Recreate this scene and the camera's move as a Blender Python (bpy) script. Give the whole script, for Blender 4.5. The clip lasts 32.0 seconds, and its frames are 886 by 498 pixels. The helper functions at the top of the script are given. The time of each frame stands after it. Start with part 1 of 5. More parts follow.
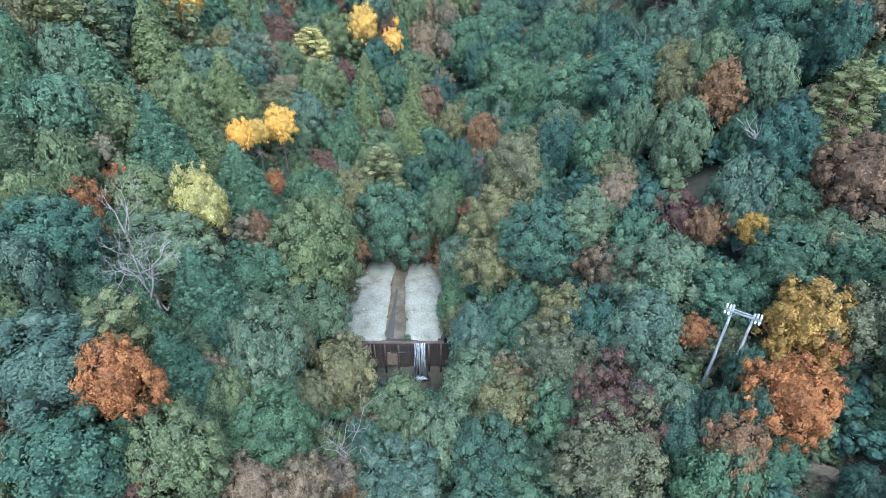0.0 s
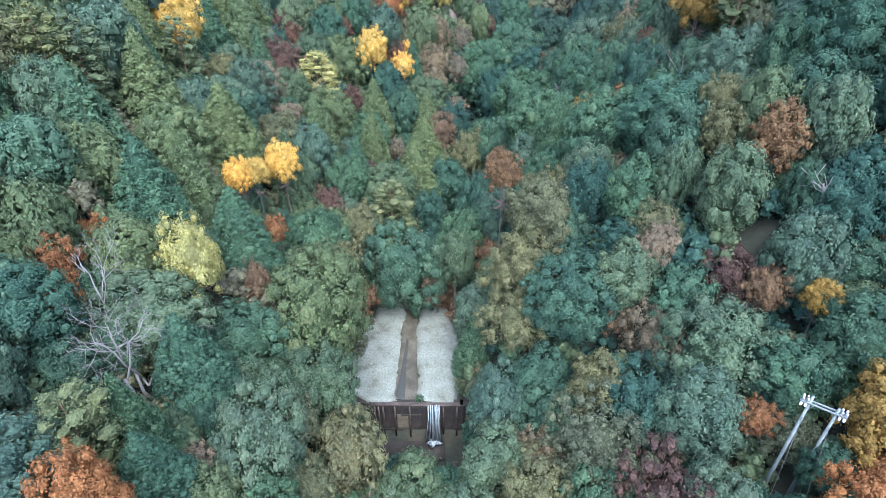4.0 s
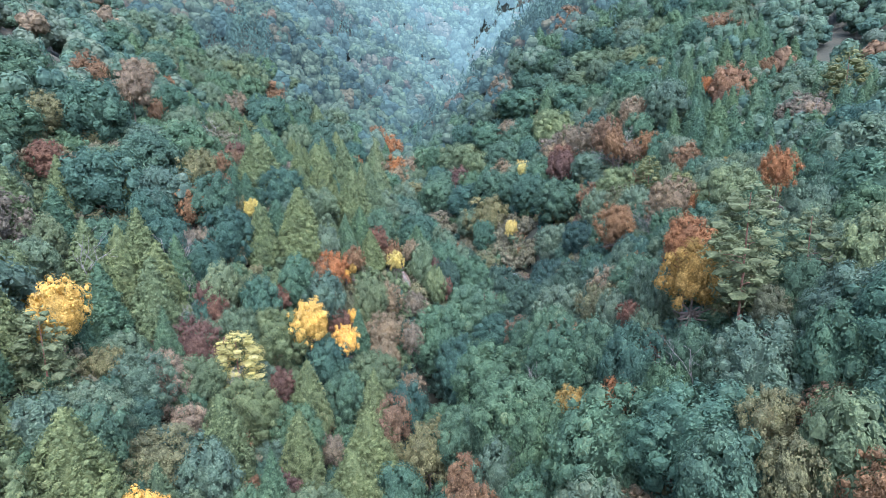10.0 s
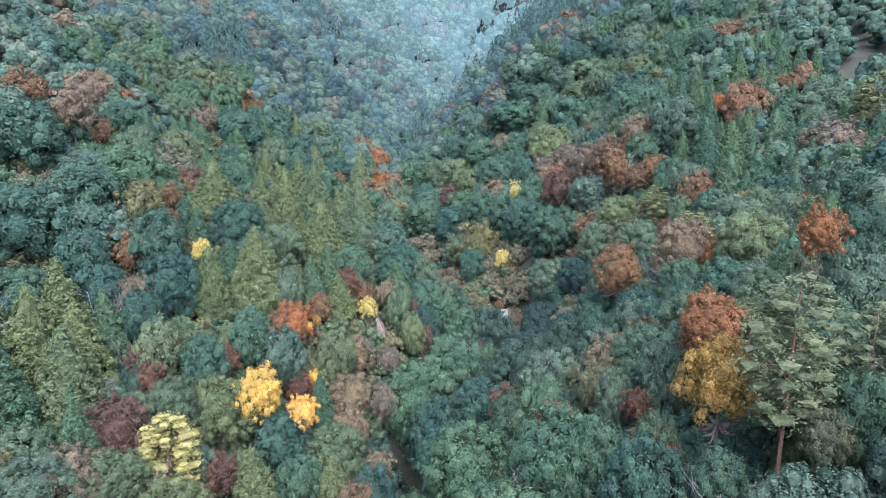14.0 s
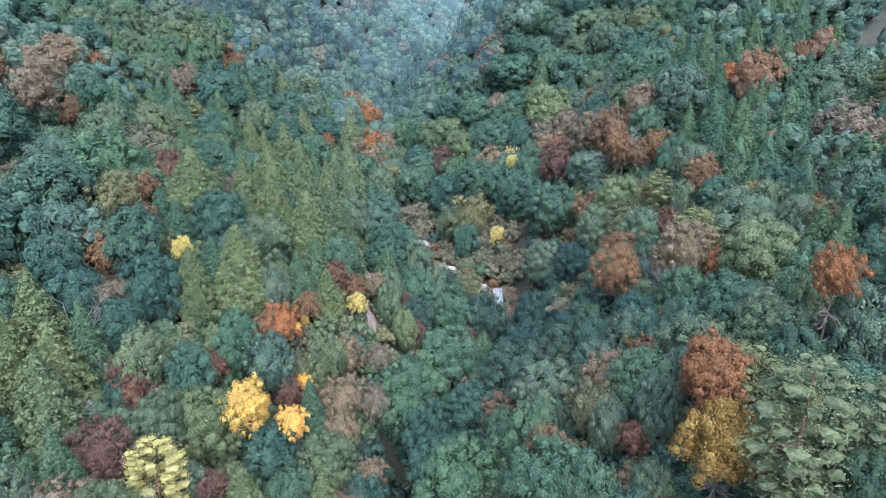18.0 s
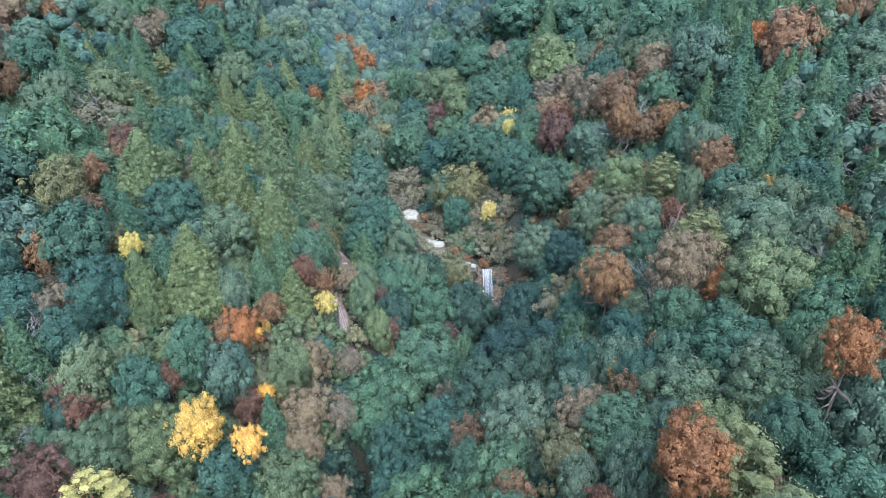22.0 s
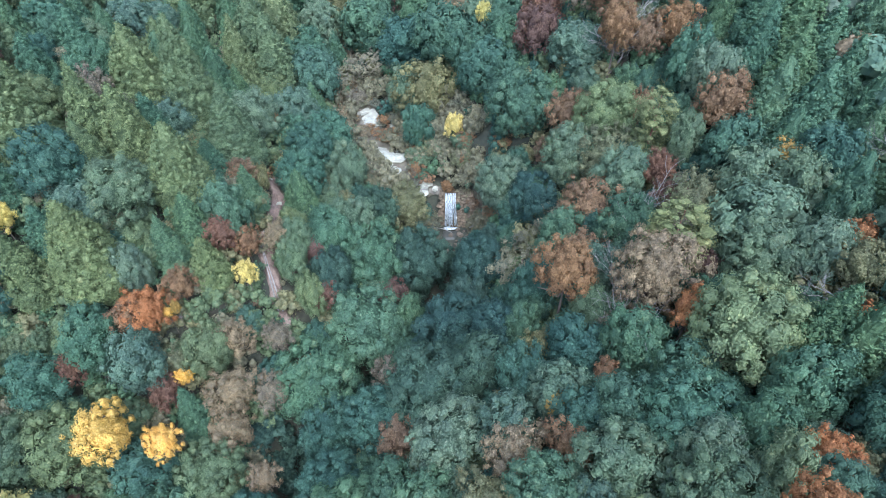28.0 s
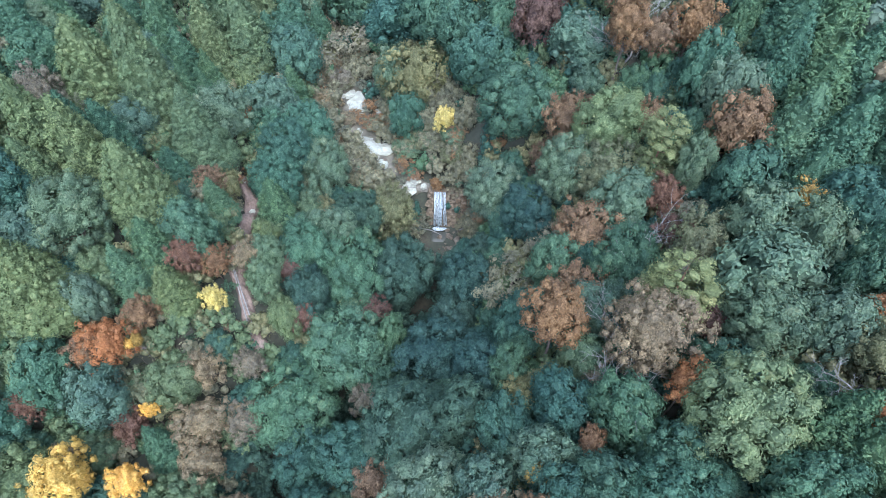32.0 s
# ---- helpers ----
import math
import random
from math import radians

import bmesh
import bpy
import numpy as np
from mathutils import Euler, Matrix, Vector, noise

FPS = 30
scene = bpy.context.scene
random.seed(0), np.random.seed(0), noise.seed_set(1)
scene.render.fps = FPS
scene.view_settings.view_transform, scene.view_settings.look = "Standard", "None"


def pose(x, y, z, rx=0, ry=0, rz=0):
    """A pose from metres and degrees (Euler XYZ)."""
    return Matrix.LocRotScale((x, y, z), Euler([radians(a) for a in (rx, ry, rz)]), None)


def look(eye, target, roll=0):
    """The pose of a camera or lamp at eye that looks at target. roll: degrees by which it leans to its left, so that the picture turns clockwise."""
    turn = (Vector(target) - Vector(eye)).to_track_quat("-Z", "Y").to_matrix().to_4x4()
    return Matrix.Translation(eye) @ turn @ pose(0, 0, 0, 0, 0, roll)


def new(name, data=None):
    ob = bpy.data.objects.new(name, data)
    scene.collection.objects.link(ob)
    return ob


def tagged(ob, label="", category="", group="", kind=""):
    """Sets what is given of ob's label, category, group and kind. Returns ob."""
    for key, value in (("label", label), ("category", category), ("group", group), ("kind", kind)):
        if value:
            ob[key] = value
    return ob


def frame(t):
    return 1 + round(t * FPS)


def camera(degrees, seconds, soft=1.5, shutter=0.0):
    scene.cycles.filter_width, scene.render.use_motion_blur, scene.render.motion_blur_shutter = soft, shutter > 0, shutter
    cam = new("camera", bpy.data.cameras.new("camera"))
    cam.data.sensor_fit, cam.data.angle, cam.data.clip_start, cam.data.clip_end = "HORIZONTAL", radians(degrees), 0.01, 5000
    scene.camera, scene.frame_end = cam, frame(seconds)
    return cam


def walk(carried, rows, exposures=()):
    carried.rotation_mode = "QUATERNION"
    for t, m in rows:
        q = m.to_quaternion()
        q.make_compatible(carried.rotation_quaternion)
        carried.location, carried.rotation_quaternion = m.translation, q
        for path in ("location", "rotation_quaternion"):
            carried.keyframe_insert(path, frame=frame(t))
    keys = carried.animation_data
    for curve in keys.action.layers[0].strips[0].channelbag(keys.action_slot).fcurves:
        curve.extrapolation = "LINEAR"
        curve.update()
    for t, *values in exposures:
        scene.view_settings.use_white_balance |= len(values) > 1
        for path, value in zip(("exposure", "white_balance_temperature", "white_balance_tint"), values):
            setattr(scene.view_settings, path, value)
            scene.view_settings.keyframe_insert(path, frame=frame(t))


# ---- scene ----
cam = camera(78.2, 32.0, 0.6)
METRES, EYE, TILT, LEAN, TURN = 100.0, 42.0, -35.0, 0.0, 0.0
ROWS = [
    (0.0, 0.0, 0.0, 0.0, -0.0, 0.0, -0.0),
    (0.5, -0.0009, 0.0039, 0.0025, -0.0, -0.03, 0.03),
    (1.0, -0.0019, 0.0094, 0.0063, -0.0, -0.06, 0.05),
    (1.5, -0.0033, 0.0163, 0.0111, 0.03, -0.06, 0.04),
    (2.0, -0.005, 0.0239, 0.0166, 0.11, -0.09, -0.03),
    (2.5, -0.0069, 0.0323, 0.0226, 0.23, -0.06, -0.11),
    (4.5, -0.0153, 0.071, 0.0511, 0.54, 2.65, -0.38),
    (5.0, -0.0164, 0.0815, 0.0588, 0.62, 4.78, -0.45),
    (5.5, -0.0179, 0.0919, 0.0666, 0.61, 6.92, -0.46),
    (6.0, -0.0182, 0.1025, 0.0741, 0.66, 9.08, -0.47),
    (6.5, -0.0179, 0.1128, 0.0823, 0.61, 11.23, -0.43),
    (7.0, -0.017, 0.1239, 0.0912, 0.46, 13.35, -0.28),
    (7.5, -0.0153, 0.1354, 0.1006, -0.69, 15.45, 0.77),
    (8.0, -0.0141, 0.1469, 0.1107, -1.81, 17.52, 1.7),
    (8.5, -0.0103, 0.1598, 0.122, -2.1, 19.59, 2.02),
    (9.0, -0.006, 0.1741, 0.1346, -2.25, 21.7, 2.15),
    (9.5, -0.0002, 0.1895, 0.1483, -2.43, 23.81, 2.28),
    (10.0, 0.0065, 0.2051, 0.163, -2.54, 24.52, 2.34),
    (10.5, 0.0133, 0.2192, 0.1778, -2.62, 24.45, 2.37),
    (11.0, 0.0204, 0.233, 0.1921, -2.66, 24.43, 2.35),
    (11.5, 0.0265, 0.2451, 0.2066, -2.68, 24.38, 2.34),
    (12.0, 0.0319, 0.255, 0.2219, -2.72, 24.35, 2.31),
    (12.5, 0.0364, 0.2631, 0.2367, -2.74, 24.34, 2.27),
    (13.0, 0.0401, 0.2696, 0.2508, -2.75, 24.31, 2.27),
    (13.5, 0.0429, 0.2746, 0.2648, -2.75, 24.28, 2.24),
    (14.0, 0.0453, 0.278, 0.2786, -2.76, 24.21, 2.21),
    (14.5, 0.0469, 0.2809, 0.2913, -2.82, 22.9, 2.23),
    (16.5, 0.0546, 0.2877, 0.3472, -2.92, 19.74, 2.31),
    (17.0, 0.0545, 0.2832, 0.3573, -2.97, 19.72, 2.32),
    (17.5, 0.0542, 0.2792, 0.3665, -3.02, 18.88, 2.34),
    (18.0, 0.0551, 0.2774, 0.377, -3.11, 17.17, 2.47),
    (18.5, 0.0598, 0.2778, 0.3882, -3.24, 15.79, 2.6),
    (19.0, 0.067, 0.2793, 0.401, -3.2, 14.67, 2.59),
    (19.5, 0.0768, 0.2826, 0.4145, -3.24, 13.69, 2.65),
    (20.0, 0.0862, 0.2877, 0.4285, -2.83, 12.77, 2.26),
    (20.5, 0.0961, 0.2957, 0.4426, -2.29, 11.96, 1.8),
    (21.0, 0.1032, 0.3048, 0.4579, -2.11, 11.16, 1.65),
    (21.5, 0.1096, 0.3144, 0.4735, -1.92, 10.39, 1.48),
    (22.0, 0.116, 0.3243, 0.4894, -1.77, 9.61, 1.37),
    (22.5, 0.1224, 0.3341, 0.5054, -1.65, 8.86, 1.33),
    (23.0, 0.1295, 0.3437, 0.5216, -1.59, 8.08, 1.31),
    (23.5, 0.1369, 0.3529, 0.5373, -1.53, 7.14, 1.31),
    (24.0, 0.1451, 0.3623, 0.5531, -1.51, 4.93, 1.34),
    (24.5, 0.1541, 0.3718, 0.5696, -1.47, 2.15, 1.43),
    (25.0, 0.1633, 0.3814, 0.5862, -1.09, 0.0, 1.1),
    (25.5, 0.1733, 0.3915, 0.6015, -0.92, -1.78, 0.99),
    (27.5, 0.2007, 0.4267, 0.6576, -1.07, -7.62, 0.82),
    (28.0, 0.206, 0.4348, 0.6708, -1.08, -8.77, 0.81),
    (28.5, 0.2108, 0.4431, 0.6838, -1.0, -9.91, 0.71),
    (29.0, 0.215, 0.4516, 0.6972, -0.92, -11.05, 0.59),
    (29.5, 0.2188, 0.4603, 0.7105, -0.79, -12.2, 0.44),
    (30.0, 0.2219, 0.4693, 0.7234, -0.68, -13.34, 0.29),
    (30.5, 0.225, 0.4789, 0.7355, -0.62, -14.46, 0.16),
    (31.0, 0.2277, 0.4895, 0.7469, -0.58, -15.15, 0.08),
    (31.5, 0.2295, 0.4999, 0.7557, -0.59, -15.12, -0.01),
    (32.0, 0.2303, 0.5055, 0.7599, -0.65, -15.1, -0.04),
]
walk(cam, [(t, pose(0, 0, EYE, TILT, LEAN, TURN) @ pose(METRES * x, METRES * y, METRES * z, 90 + pitch, roll, yaw)) for t, x, y, z, yaw, pitch, roll in ROWS],
     [(0, 2.18, 5330, 12), (3, 2.18, 5330, 12), (6, 2.32, 5420, 16), (9, 2.37, 5500, 20), (13, 2.26, 5700, 22), (19, 2.18, 5540, 17), (25, 2.18, 5390, 13), (32, 2.20, 5290, 11)])

# ---- light ----
world = bpy.data.worlds.new("sky")
scene.world = world
world.use_nodes = True
wn = world.node_tree
bg = wn.nodes["Background"]
sky = wn.nodes.new("ShaderNodeTexSky")
sky.sky_type = 'NISHITA'
sky.sun_disc = False
sky.sun_elevation = radians(58)
sky.sun_rotation = radians(170)
sky.air_density = 1.3
sky.dust_density = 3.0
bg.inputs["Strength"].default_value = 0.125
wn.links.new(sky.outputs["Color"], bg.inputs["Color"])
sun_data = bpy.data.lights.new("sun", 'SUN')
sun_data.energy = 1.3
sun_data.angle = radians(60)
sun_data.color = (1.0, 0.97, 0.93)
sun = new("sun", sun_data)
sun.matrix_world = look((0, 0, 150), (-10, 54, 150 - 90))

rng = np.random.default_rng(7)

# ---- materials ----
def shader(name):
    m = bpy.data.materials.new(name)
    m.use_nodes = True
    nt = m.node_tree
    return m, nt, nt.nodes["Principled BSDF"]


def noise_node(nt, scale, detail=4, coord="Object"):
    tc = nt.nodes.new("ShaderNodeTexCoord")
    n = nt.nodes.new("ShaderNodeTexNoise")
    n.inputs["Scale"].default_value = scale
    n.inputs["Detail"].default_value = detail
    nt.links.new(tc.outputs[coord], n.inputs["Vector"])
    return n


def ramp(nt, src, stops):
    r = nt.nodes.new("ShaderNodeValToRGB")
    el = r.color_ramp.elements
    while len(el) < len(stops):
        el.new(0.5)
    for e, (p, c) in zip(el, stops):
        e.position, e.color = p, (*c, 1)
    nt.links.new(src, r.inputs["Fac"])
    return r


def mix(nt, kind, fac, a, b):
    m = nt.nodes.new("ShaderNodeMix")
    m.data_type, m.blend_type = 'RGBA', kind
    if isinstance(fac, (int, float)):
        m.inputs[0].default_value = fac
    else:
        nt.links.new(fac, m.inputs[0])
    for socket, v in ((m.inputs[6], a), (m.inputs[7], b)):
        if isinstance(v, tuple):
            socket.default_value = (*v, 1)
        else:
            nt.links.new(v, socket)
    return m.outputs[2]


def leaf_material(name, dark, light, accent, rough=0.75, scale=1.3):
    """Leaves: each leaf clump takes its own tone, each tree its own shade."""
    m, nt, p = shader(name)
    dark = tuple(0.75 * a + 0.25 * c for a, c in zip(dark, light))
    geo = nt.nodes.new("ShaderNodeNewGeometry")
    info = nt.nodes.new("ShaderNodeObjectInfo")
    tone = ramp(nt, geo.outputs["Random Per Island"], [(0.0, dark), (0.55, light), (0.93, light), (1.0, accent)])
    patch = noise_node(nt, scale, 3)
    pr = ramp(nt, patch.outputs["Fac"], [(0.3, (0.72, 0.74, 0.76)), (0.7, (1.18, 1.16, 1.06))])
    c = mix(nt, 'MULTIPLY', 1.0, tone.outputs["Color"], pr.outputs["Color"])
    tree = ramp(nt, info.outputs["Random"], [(0.0, (0.82, 0.90, 0.96)), (0.35, (0.97, 1.0, 0.97)), (0.7, (1.12, 1.07, 0.90)), (1.0, (1.12, 1.08, 1.06))])
    c = mix(nt, 'MULTIPLY', 1.0, c, tree.outputs["Color"])
    grain = noise_node(nt, scale * (14 if scale > 1 else 5), 3)
    gr = ramp(nt, grain.outputs["Fac"], [(0.38, (0.74, 0.76, 0.78)), (0.6, (1.16, 1.15, 1.13))])
    c = mix(nt, 'MULTIPLY', 1.0, c, gr.outputs["Color"])
    nt.links.new(c, p.inputs["Base Color"])
    p.inputs["Roughness"].default_value = rough
    p.inputs["Specular IOR Level"].default_value = 0.06
    back = nt.nodes.new("ShaderNodeBsdfTranslucent")
    nt.links.new(c, back.inputs["Color"])
    both = nt.nodes.new("ShaderNodeMixShader")
    both.inputs[0].default_value = 0.36
    nt.links.new(p.outputs[0], both.inputs[1])
    nt.links.new(back.outputs[0], both.inputs[2])
    nt.links.new(both.outputs[0], nt.nodes["Material Output"].inputs["Surface"])
    return m


LEAF = {
    "green": leaf_material("oak_leaves", (0.05, 0.10, 0.07), (0.10, 0.175, 0.12), (0.15, 0.22, 0.145)),
    "teal": leaf_material("dark_oak_leaves", (0.042, 0.085, 0.07), (0.08, 0.145, 0.112), (0.11, 0.18, 0.135)),
    "pale": leaf_material("grey_green_leaves", (0.07, 0.118, 0.085), (0.128, 0.186, 0.137), (0.18, 0.23, 0.17)),
    "lime": leaf_material("light_green_leaves", (0.09, 0.135, 0.08), (0.16, 0.215, 0.13), (0.23, 0.275, 0.16)),
    # Ravine trees: dark blue-green, with the ravine's shade put into the leaf colour.
    "holly": leaf_material("shaded_holly_leaves", (0.034, 0.064, 0.058), (0.064, 0.112, 0.096), (0.095, 0.145, 0.12)),
    "moss": leaf_material("moss_green_leaves", (0.075, 0.114, 0.069), (0.138, 0.184, 0.109), (0.195, 0.232, 0.135)),
    "olive": leaf_material("olive_leaves", (0.097, 0.11, 0.065), (0.178, 0.185, 0.114), (0.245, 0.235, 0.14)),
    "tan": leaf_material("tan_leaves", (0.13, 0.11, 0.085), (0.23, 0.195, 0.145), (0.31, 0.25, 0.18)),
    "yellow": leaf_material("yellow_leaves", (0.46, 0.29, 0.07), (0.74, 0.49, 0.14), (0.82, 0.62, 0.26)),
    "gold": leaf_material("golden_leaves", (0.20, 0.145, 0.05), (0.35, 0.245, 0.085), (0.44, 0.31, 0.12)),
    "sulphur": leaf_material("sulphur_leaves", (0.32, 0.28, 0.10), (0.55, 0.48, 0.18), (0.66, 0.58, 0.26)),
    "orange": leaf_material("orange_leaves", (0.20, 0.10, 0.05), (0.34, 0.165, 0.08), (0.42, 0.22, 0.11)),
    "rust": leaf_material("rust_leaves", (0.14, 0.095, 0.062), (0.235, 0.155, 0.10), (0.30, 0.20, 0.13)),
    "wine": leaf_material("wine_red_leaves", (0.10, 0.065, 0.055), (0.17, 0.105, 0.087), (0.22, 0.14, 0.115)),
    "cedar": leaf_material("cedar_needles", (0.08, 0.118, 0.067), (0.15, 0.196, 0.108), (0.2, 0.237, 0.132)),
    "cypress": leaf_material("cypress_needles", (0.051, 0.1, 0.07), (0.105, 0.178, 0.114), (0.145, 0.215, 0.135)),
    "pine": leaf_material("pine_needles", (0.092, 0.12, 0.065), (0.178, 0.205, 0.11), (0.235, 0.25, 0.135)),
    "brush": leaf_material("dry_brush", (0.115, 0.115, 0.09), (0.19, 0.188, 0.14), (0.25, 0.235, 0.17)),
}
# Stands on the far slopes: smoother, haze painted in as lighter, bluer leaf colours.
FAR_HAZED_LEAF = {
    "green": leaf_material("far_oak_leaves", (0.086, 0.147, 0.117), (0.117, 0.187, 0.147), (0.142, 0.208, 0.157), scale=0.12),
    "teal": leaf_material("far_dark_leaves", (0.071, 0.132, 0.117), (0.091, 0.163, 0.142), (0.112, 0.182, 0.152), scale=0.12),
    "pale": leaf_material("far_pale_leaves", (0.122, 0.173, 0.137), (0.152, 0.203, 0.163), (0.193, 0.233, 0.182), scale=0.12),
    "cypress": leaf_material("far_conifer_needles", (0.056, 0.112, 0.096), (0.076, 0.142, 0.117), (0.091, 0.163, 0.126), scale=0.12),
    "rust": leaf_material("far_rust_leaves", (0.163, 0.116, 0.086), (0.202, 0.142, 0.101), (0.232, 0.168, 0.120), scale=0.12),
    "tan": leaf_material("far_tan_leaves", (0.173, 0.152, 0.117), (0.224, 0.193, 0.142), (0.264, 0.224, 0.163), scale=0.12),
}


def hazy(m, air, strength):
    """The far end of the valley as a backdrop: bluish emission added to its leaves imitates air light."""
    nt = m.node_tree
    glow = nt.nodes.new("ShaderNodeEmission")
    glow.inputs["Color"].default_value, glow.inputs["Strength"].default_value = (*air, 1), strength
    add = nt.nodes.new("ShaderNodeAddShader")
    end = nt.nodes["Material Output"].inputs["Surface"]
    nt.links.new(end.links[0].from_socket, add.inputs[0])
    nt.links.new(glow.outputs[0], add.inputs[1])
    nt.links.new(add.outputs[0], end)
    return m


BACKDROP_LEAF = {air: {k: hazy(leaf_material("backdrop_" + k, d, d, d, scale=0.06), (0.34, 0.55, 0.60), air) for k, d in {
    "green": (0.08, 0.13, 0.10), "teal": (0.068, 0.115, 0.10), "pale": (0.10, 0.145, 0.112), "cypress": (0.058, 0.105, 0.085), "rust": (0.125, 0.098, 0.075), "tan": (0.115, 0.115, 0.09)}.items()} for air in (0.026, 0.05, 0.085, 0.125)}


def bark_material(name, a, b):
    m, nt, p = shader(name)
    n = noise_node(nt, 3.0, 6)
    nt.links.new(ramp(nt, n.outputs["Fac"], [(0.3, a), (0.7, b)]).outputs["Color"], p.inputs["Base Color"])
    p.inputs["Roughness"].default_value = 0.9
    bump = nt.nodes.new("ShaderNodeBump")
    bump.inputs["Strength"].default_value = 0.5
    nt.links.new(n.outputs["Fac"], bump.inputs["Height"])
    nt.links.new(bump.outputs[0], p.inputs["Normal"])
    return m


BARK = bark_material("bark", (0.06, 0.05, 0.04), (0.15, 0.125, 0.10))
PINE_BARK = bark_material("red_pine_bark", (0.14, 0.07, 0.05), (0.26, 0.14, 0.10))
DEAD_BARK = bark_material("dead_wood", (0.13, 0.127, 0.12), (0.26, 0.255, 0.24))


def surface(name, stops, scale, rough=0.9, bump=0.4, fine=9.0):
    """A mineral or earthy surface: broad patches, fine grain and relief."""
    m, nt, p = shader(name)
    broad = noise_node(nt, scale, 5)
    grain = noise_node(nt, scale * fine, 6)
    c = ramp(nt, broad.outputs["Fac"], stops).outputs["Color"]
    g = ramp(nt, grain.outputs["Fac"], [(0.3, (0.7, 0.7, 0.7)), (0.7, (1.2, 1.2, 1.2))]).outputs["Color"]
    nt.links.new(mix(nt, 'MULTIPLY', 1.0, c, g), p.inputs["Base Color"])
    p.inputs["Roughness"].default_value = rough
    b = nt.nodes.new("ShaderNodeBump")
    b.inputs["Strength"].default_value = bump
    b.inputs["Distance"].default_value = 0.1
    nt.links.new(grain.outputs["Fac"], b.inputs["Height"])
    nt.links.new(b.outputs[0], p.inputs["Normal"])
    return m


SOIL = surface("forest_soil", [(0.3, (0.022, 0.028, 0.018)), (0.55, (0.038, 0.042, 0.027)), (0.75, (0.06, 0.048, 0.032))], 0.25)
# Stained concrete, darkened further: the canyon's shade on the dam is in this colour.
OLD_CONCRETE = surface("shaded_stained_concrete", [(0.3, (0.018, 0.016, 0.013)), (0.6, (0.042, 0.036, 0.03)), (0.8, (0.085, 0.072, 0.06))], 0.6)
ROCK = surface("bare_rock", [(0.3, (0.07, 0.058, 0.042)), (0.55, (0.14, 0.115, 0.085)), (0.75, (0.24, 0.20, 0.16))], 0.5, 0.9, 0.8)
PALE_ROCK = surface("pale_granite", [(0.3, (0.14, 0.13, 0.10)), (0.48, (0.28, 0.29, 0.235)), (0.75, (0.37, 0.385, 0.32))], 0.5, 0.85, 0.6)
STEEL = surface("galvanised_steel", [(0.3, (0.15, 0.185, 0.18)), (0.7, (0.22, 0.26, 0.255))], 1.2, 0.5, 0.1)
DIRT = surface("track_dirt", [(0.3, (0.10, 0.085, 0.06)), (0.6, (0.17, 0.145, 0.10)), (0.8, (0.23, 0.195, 0.14))], 0.5)
IRON = surface("dark_iron", [(0.3, (0.05, 0.05, 0.05)), (0.7, (0.10, 0.10, 0.10))], 2.0, 0.5, 0.1)
CERAMIC = surface("white_ceramic", [(0.3, (0.70, 0.71, 0.70)), (0.7, (0.82, 0.82, 0.8))], 3.0, 0.25, 0.02)

FALL, _nt, _p = shader("falling_water")
_n = noise_node(_nt, 2.2, 5)
_m = _nt.nodes.new("ShaderNodeMapping")
_m.inputs["Scale"].default_value = (3.0, 3.0, 0.25)
_nt.links.new(_n.inputs["Vector"].links[0].from_socket, _m.inputs["Vector"])
_nt.links.new(_m.outputs[0], _n.inputs["Vector"])
_nt.links.new(ramp(_nt, _n.outputs["Fac"], [(0.35, (0.12, 0.16, 0.18)), (0.6, (0.42, 0.47, 0.49))]).outputs["Color"], _p.inputs["Base Color"])
_p.inputs["Roughness"].default_value = 0.25
WATER, _nt, _p = shader("stream_water")
_p.inputs["Base Color"].default_value = (0.05, 0.052, 0.042, 1)
_p.inputs["Roughness"].default_value = 0.5
_n = noise_node(_nt, 3.0, 4)
_b = _nt.nodes.new("ShaderNodeBump")
_b.inputs["Strength"].default_value = 0.4
_nt.links.new(_n.outputs["Fac"], _b.inputs["Height"])
_nt.links.new(_b.outputs[0], _p.inputs["Normal"])

# ---- lay of the land ----
STREAM_Y = [-80, 0, 35, 48, 60, 66, 74, 80, 88, 97, 108, 114, 122, 132, 145, 152, 157, 185, 210, 250, 290, 340, 400, 500, 700]
STREAM_X = [-4, -1, -2.5, -4, -6.6, -4.6, 0.2, 1.0, 1.4, 2.0, 4, 11, 20, 23, 22.5, 16, 11, 4, 0, -2, 14, 28, 34, 52, 60]
FLOOR_Y = [-80, 0, 46.6, 47.4, 66, 88, 108, 140, 144.5, 146.5, 156, 185, 210, 300, 400, 500, 600, 720]
FLOOR_Z = [-17, -12.5, -10, -4.8, -3.8, -0.5, 2.0, 9.8, 11.0, 14.6, 16.6, 23, 29, 46, 66, 105, 185, 290]
KNOLL_X, KNOLL_Y = np.arange(-60, 91, 25.0), np.arange(10, 211, 20.0)
